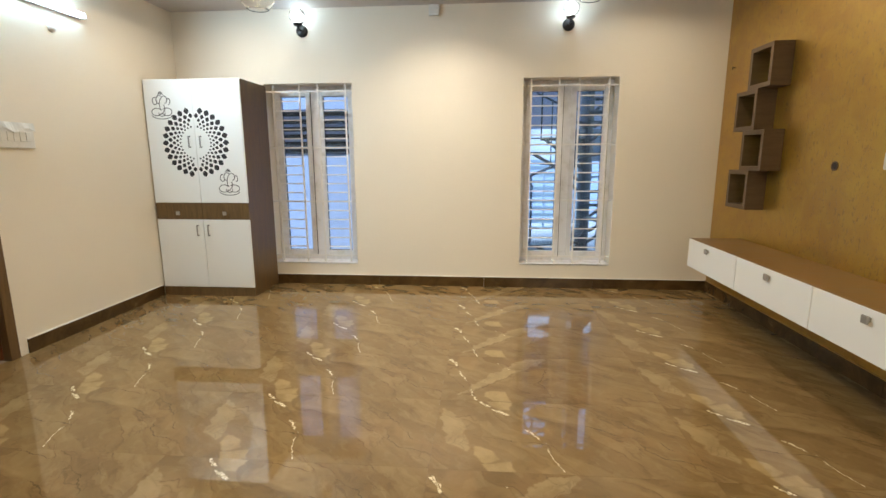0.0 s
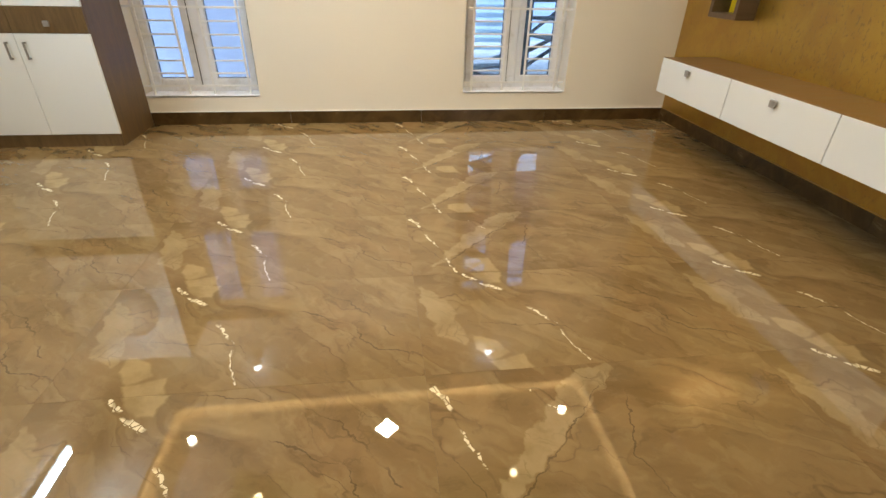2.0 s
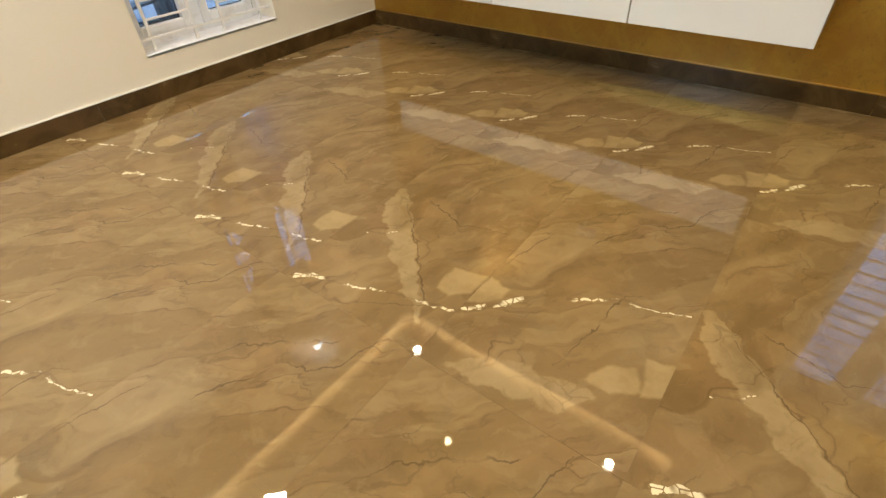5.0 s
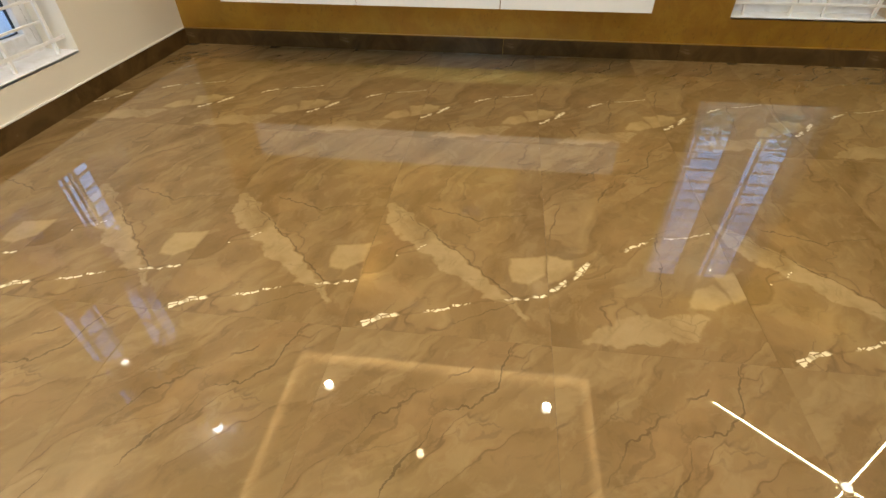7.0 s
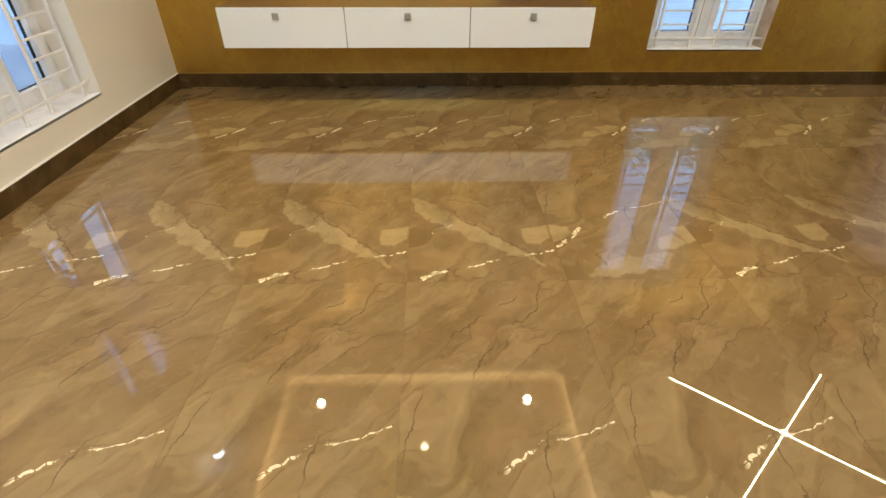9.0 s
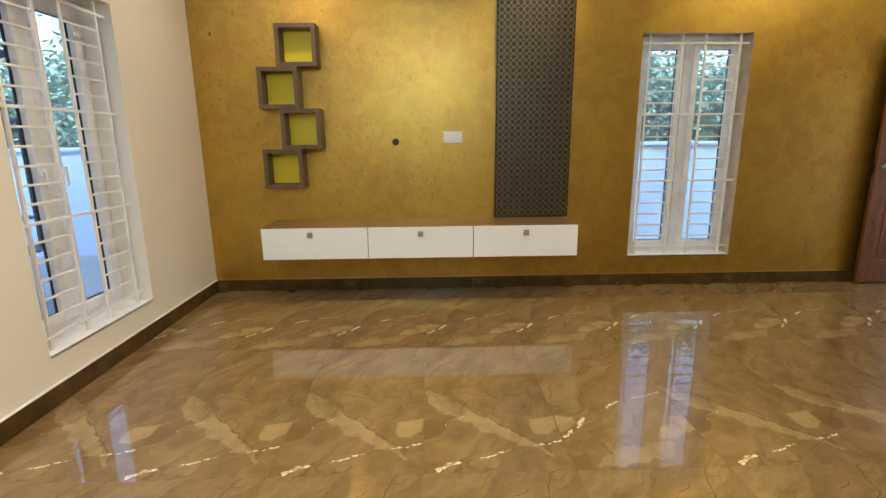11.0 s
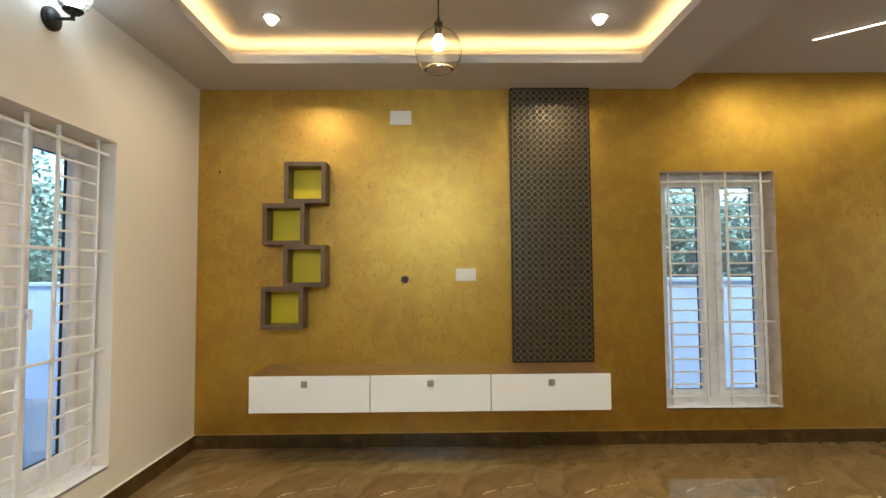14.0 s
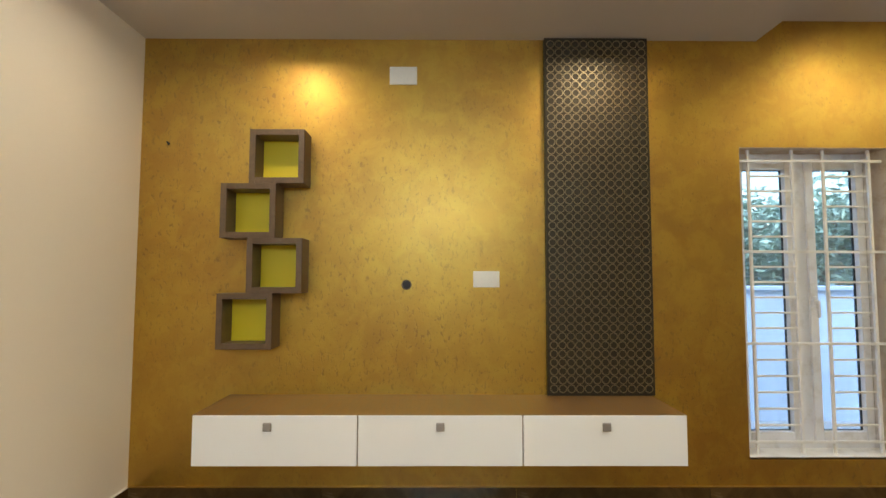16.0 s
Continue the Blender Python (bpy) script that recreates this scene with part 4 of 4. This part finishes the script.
def build_pendant(m):
    p = thing("pendant_lamp", "clear glass globe pendant with a lit warm bulb", "pendant lamp", m, "globe pendants")
    drop, r = GZ - 2.338, 0.106
    part("canopy", lathe([(0, -0.075), (0.040, -0.075), (0.046, -0.068), (0.046, 0), (0, 0)]), M_BLACK, p, "matt black ceiling canopy", smooth=False)
    part("cord", rod(bmesh.new(), (0, 0, -0.07), (0, 0, -drop + r + 0.03), 0.0035, 8), M_BLACK, p)
    part("lamp_holder", lathe([(0, 0.05), (0.006, 0.05), (0.010, 0.034), (0.020, 0.026), (0.022, 0.0), (0.016, -0.03), (0, -0.03)]), plain("bronze_holder", (0.09, 0.05, 0.025), 0.35, 0.7), p, smooth=False, at=pose(0, 0, -drop + r))
    prof = [(r * math.sin(radians(a)), r * math.cos(radians(a))) for a in range(12, 148, 6)]
    inner = [((r - 0.002) * math.sin(radians(a)), (r - 0.002) * math.cos(radians(a))) for a in range(147, 11, -6)]
    g = part("globe", lathe(prof + inner + prof[:1], 40), M_BROWNGLASS, p, "thin clear glass globe open below", smooth=True, at=pose(0, 0, -drop))
    g.visible_shadow = False
    bl = part("bulb", lathe([(0, 0.035), (0.014, 0.03), (0.026, 0.008), (0.030, -0.012), (0.022, -0.032), (0, -0.042)]), M_BULB, p, "glowing warm bulb", smooth=True, at=pose(0, 0, -drop + 0.045))
    bl.visible_shadow = False
    return p


pd = build_pendant(pose(0.75, 3.43, GZ))
copy_thing(pd, pose(-1.27, 3.43, GZ))

# ---- outside ----
setting("ground", boxes(((-400, -400, -0.35), (400, 400, -0.15))), M_CONCRETE, "grey concrete yard reaching far out", "ground")
cw = thing("compound_wall", "white boundary wall round the yard, sky blue put into colour", "boundary wall", kind="structure")
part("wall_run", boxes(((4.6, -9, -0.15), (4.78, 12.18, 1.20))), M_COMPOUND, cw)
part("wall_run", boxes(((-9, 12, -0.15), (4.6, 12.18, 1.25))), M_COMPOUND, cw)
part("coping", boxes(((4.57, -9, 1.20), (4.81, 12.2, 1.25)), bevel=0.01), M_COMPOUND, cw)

nb = thing("neighbour_house", "pale blue neighbouring house with dark louvred openings", "house")
part("wall", boxes(((-6.0, 7.2, -0.15), (-0.75, 7.4, 1.38)), ((-6.0, 7.2, 2.02), (-0.75, 7.4, 3.4)), ((-6.0, 7.2, 1.38), (-4.9, 7.4, 2.02)), ((-0.95, 7.2, 1.38), (-0.75, 7.4, 2.02)), ((-6, 8.6, -0.15), (-0.75, 8.8, 3.4)), ((-0.95, 7.4, -0.15), (-0.75, 8.6, 3.4))), M_LILAC, nb)
part("roof", boxes(((-6.1, 7.1, 3.4), (-0.65, 8.9, 3.55))), M_COMPOUND, nb)
slat = mesh_of("louvre", boxes(((-4.9, -0.05, -0.006), (-0.95, 0.05, 0.006))), M_BLACK)
for k in range(6):
    o = new("louvre", slat)
    o.parent = nb
    o.location, o.rotation_euler = (0, 7.3, 1.44 + 0.105 * k), (radians(35), 0, 0)

st = thing("spiral_stair", "blue grey steel spiral staircase in the yard", "staircase", pose(1.47, 6.95, -0.15))
part("column", rod(bmesh.new(), (0, 0, 0), (0, 0, 4.2), 0.085, 16), M_STAIR, st)
tread_bm = boxes(((0.08, -0.05, -0.006), (0.78, 0.05, 0.006)), ((0.08, -0.010, -0.03), (0.74, 0.010, -0.006)))
for v in tread_bm.verts:
    if v.co.x > 0.5 and v.co.z > -0.03:
        v.co.y *= 3.2
tread = mesh_of("tread", tread_bm, M_STAIR)
strut = mesh_of("bracket", rod(bmesh.new(), (0.08, 0, -0.36), (0.70, 0, -0.01), 0.022, 6), M_STAIR)
post = mesh_of("baluster", rod(bmesh.new(), (0.75, 0, 0), (0.75, 0, 0.9), 0.010, 6), M_STAIR)
for k in range(23):
    for name, me in (("tread", tread), ("baluster", post), ("bracket", strut)):
        o = new(name, me)
        o.parent = st
        o.matrix_local = pose(0, 0, 0.2 + 0.17 * k, 0, 0, 47 * k + 150)
bm = bmesh.new()
for k in range(40):
    a, b = radians(25 * k + 150), radians(25 * (k + 1) + 150)
    rod(bm, (0.75 * math.cos(a), 0.75 * math.sin(a), 1.1 + 0.09 * k), (0.75 * math.cos(b), 0.75 * math.sin(b), 1.19 + 0.09 * k), 0.016, 6)
part("handrail", bm, M_STAIR, st)

porch = thing("porch_roof", "pale blue concrete porch roof with a deep edge beam", "porch roof", kind="structure")
part("slab", boxes(((-0.7, 5.62, 2.62), (3.3, 6.05, 2.76)), ((-0.7, 7.85, 2.62), (3.3, 8.62, 2.76)), ((-0.7, 6.05, 2.62), (0.60, 7.85, 2.76)), ((2.34, 6.05, 2.62), (3.3, 7.85, 2.76))), M_LILAC, porch)
part("beam", boxes(((-0.7, 8.45, 1.80), (3.3, 8.62, 2.62))), M_LILAC, porch)
part("pillar", boxes(((2.95, 8.40, -0.15), (3.25, 8.67, 1.80)), bevel=0.01), M_LILAC, porch)

gate = thing("yard_gate", "pale blue slatted metal gate across the yard", "gate", pose(0.62, 9.6, -0.15))
part("gate_frame", boxes(((0, 0, 0.15), (0.05, 0.04, 1.45)), ((1.25, 0, 0.15), (1.30, 0.04, 1.45)), ((0.05, 0, 0.15), (1.25, 0.04, 0.20)), ((0.05, 0, 1.40), (1.25, 0.04, 1.45)), ((0.63, 0, 0.20), (0.67, 0.04, 1.40)), bevel=0.004), M_GATE, gate)
gate_slat = mesh_of("slat", boxes(((0.05, 0.01, -0.035), (1.25, 0.03, 0.035)), bevel=0.003), M_GATE)
for k in range(9):
    o = new("slat", gate_slat)
    o.parent, o.location = gate, (0, 0, 0.30 + 0.125 * k)

far = thing("far_house", "white two storey house beyond the boundary wall", "house", pose(-3.0, 15.0, -0.15))
part("wall", boxes(((0, 0, 0), (8.5, 5, 6.2))), M_WHITEWASH, far)
part("roof", boxes(((-0.3, -0.3, 6.2), (8.8, 5.3, 6.4))), M_COMPOUND, far)
part("sunshade", boxes(((-0.1, -0.6, 3.05), (8.6, 0, 3.15))), M_COMPOUND, far, "white concrete sunshade, sky blue put into colour")
for x in (0.9, 3.2, 5.5):
    for z in (1.1, 4.1):
        w = part("window", boxes(((x, -0.04, z), (x + 1.3, 0, z + 1.3))), M_UPVC, far)
        for k in (0, 1):
            part("pane", boxes(((x + 0.08 + 0.60 * k, -0.045, z + 0.08), (x + 0.62 + 0.60 * k, -0.035, z + 1.22))), M_STAIR, w)


def build_tree(x, y, tall, spread, seed):
    rnd = random.Random(seed)
    t = thing("tree", "leafy green tree beyond the boundary wall", "tree", pose(x, y, -0.15), "trees beyond the wall")
    bm = bmesh.new()
    pts = [Vector((0.12 * math.sin(k * 1.3 + seed), 0.12 * math.cos(k * 1.7 + seed), tall * 0.13 * k)) for k in range(6)]
    for k in range(5):
        rod(bm, pts[k], pts[k + 1], 0.13 - 0.018 * k, 8, 0.13 - 0.018 * (k + 1))
    tips = []
    for k in range(12):
        a = rnd.uniform(0, 6.28)
        s = pts[rnd.randint(2, 5)]
        e = s + Vector((math.cos(a) * spread * rnd.uniform(0.4, 1), math.sin(a) * spread * rnd.uniform(0.4, 1), rnd.uniform(0.1, 0.45) * tall))
        rod(bm, s, e, 0.045, 6, 0.012)
        tips += [s.lerp(e, f) for f in (0.5, 0.75, 1.0)]
    part("trunk", bm, M_BARK, t)
    verts, faces = [], []
    for c in tips:
        for k in range(260):
            p = c + Vector((rnd.gauss(0, 0.32), rnd.gauss(0, 0.32), rnd.gauss(0, 0.24)))
            u = Vector((rnd.gauss(0, 1), rnd.gauss(0, 1), rnd.gauss(0, 0.6))).normalized() * rnd.uniform(0.05, 0.10)
            v = u.cross(Vector((rnd.gauss(0, 1), rnd.gauss(0, 1), rnd.gauss(0, 1)))).normalized() * 0.028
            i = len(verts)
            verts += [p - u, p + v, p + u, p - v]
            faces.append((i, i + 1, i + 2, i + 3))
    me = bpy.data.meshes.new("crown")
    me.from_pydata(verts, [], faces)
    me.materials.append(M_LEAF)
    o = new("crown", me)
    o.parent = t
    tagged(o, "crown of many small leaves")


for i, (x, y, tall, spread) in enumerate(((6.4, 0.2, 2.2, 1.6), (7.0, -2.2, 2.5, 1.7), (6.9, 2.4, 2.3, 1.6), (7.4, 4.6, 2.6, 1.8), (6.6, 7.6, 2.4, 1.6),
                                         (8.2, 10.8, 3.0, 2.0), (8.4, -0.8, 2.6, 1.8), (8.0, 1.2, 2.4, 1.7))):
    build_tree(x, y, tall * 1.12, spread, i + 3)

# made-up wooded hills far off, filling the sky gaps over the boundary wall
rnd = random.Random(41)
verts, faces = [], []
for k in range(61):
    y = -140 + 5.0 * k
    top = 8.5 + 2.0 * math.sin(k * 0.37) + 1.2 * math.sin(k * 0.91 + 1) + rnd.uniform(-0.4, 0.4)
    verts += [(70, y, -0.2), (78 + rnd.uniform(-1, 1), y, top * 0.6), (90, y, top), (120, y, -0.2)]
for k in range(60):
    for q in range(3):
        i = 4 * k + q
        faces.append((i, i + 1, i + 5, i + 4))
hill = bpy.data.meshes.new("backdrop_hills")
hill.from_pydata(verts, [], faces)
# aerial haze is mixed into this pale blue-green
hill.materials.append(paint("haze_coloured_woods", (0.20, 0.29, 0.27), 0.9, 0.2, 0.3, 0.4))
tagged(new("backdrop_hills", hill), "added backdrop of wooded hills, haze put into the colour", "woods", kind="stuff")

# ---- floor tiles ----
TX, TY = 1.222, 0.618
SX, SY = -0.09, 3.452
fl = thing("floor", "glossy brown marble-print floor tiles laid close", "floor", kind="structure")
part("bed", boxes(((WEST - THICK, SOUTH - THICK, -0.15), (EAST + THICK, NORTH + THICK, -0.0022))), M_GROUT, fl, "brown grout bed")
cache = {}
for i in range(-4, 4):
    for j in range(-6, 12):
        ox, oy = SX + i * TX, SY - j * TY
        a0, a1 = max(ox + 0.0003, WEST - 0.02) - ox, min(ox + TX - 0.0003, EAST + 0.02) - ox
        b0, b1 = max(oy - TY + 0.0003, SOUTH - 0.1) - oy, min(oy - 0.0003, NORTH + 0.02) - oy
        if a1 - a0 < 0.01 or b1 - b0 < 0.01:
            continue
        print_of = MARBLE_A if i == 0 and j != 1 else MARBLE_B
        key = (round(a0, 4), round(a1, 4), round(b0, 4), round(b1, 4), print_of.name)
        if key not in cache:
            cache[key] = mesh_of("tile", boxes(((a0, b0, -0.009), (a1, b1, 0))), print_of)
        o = new("tile", cache[key])
        o.parent = fl
        o.location = (ox, oy, 0)
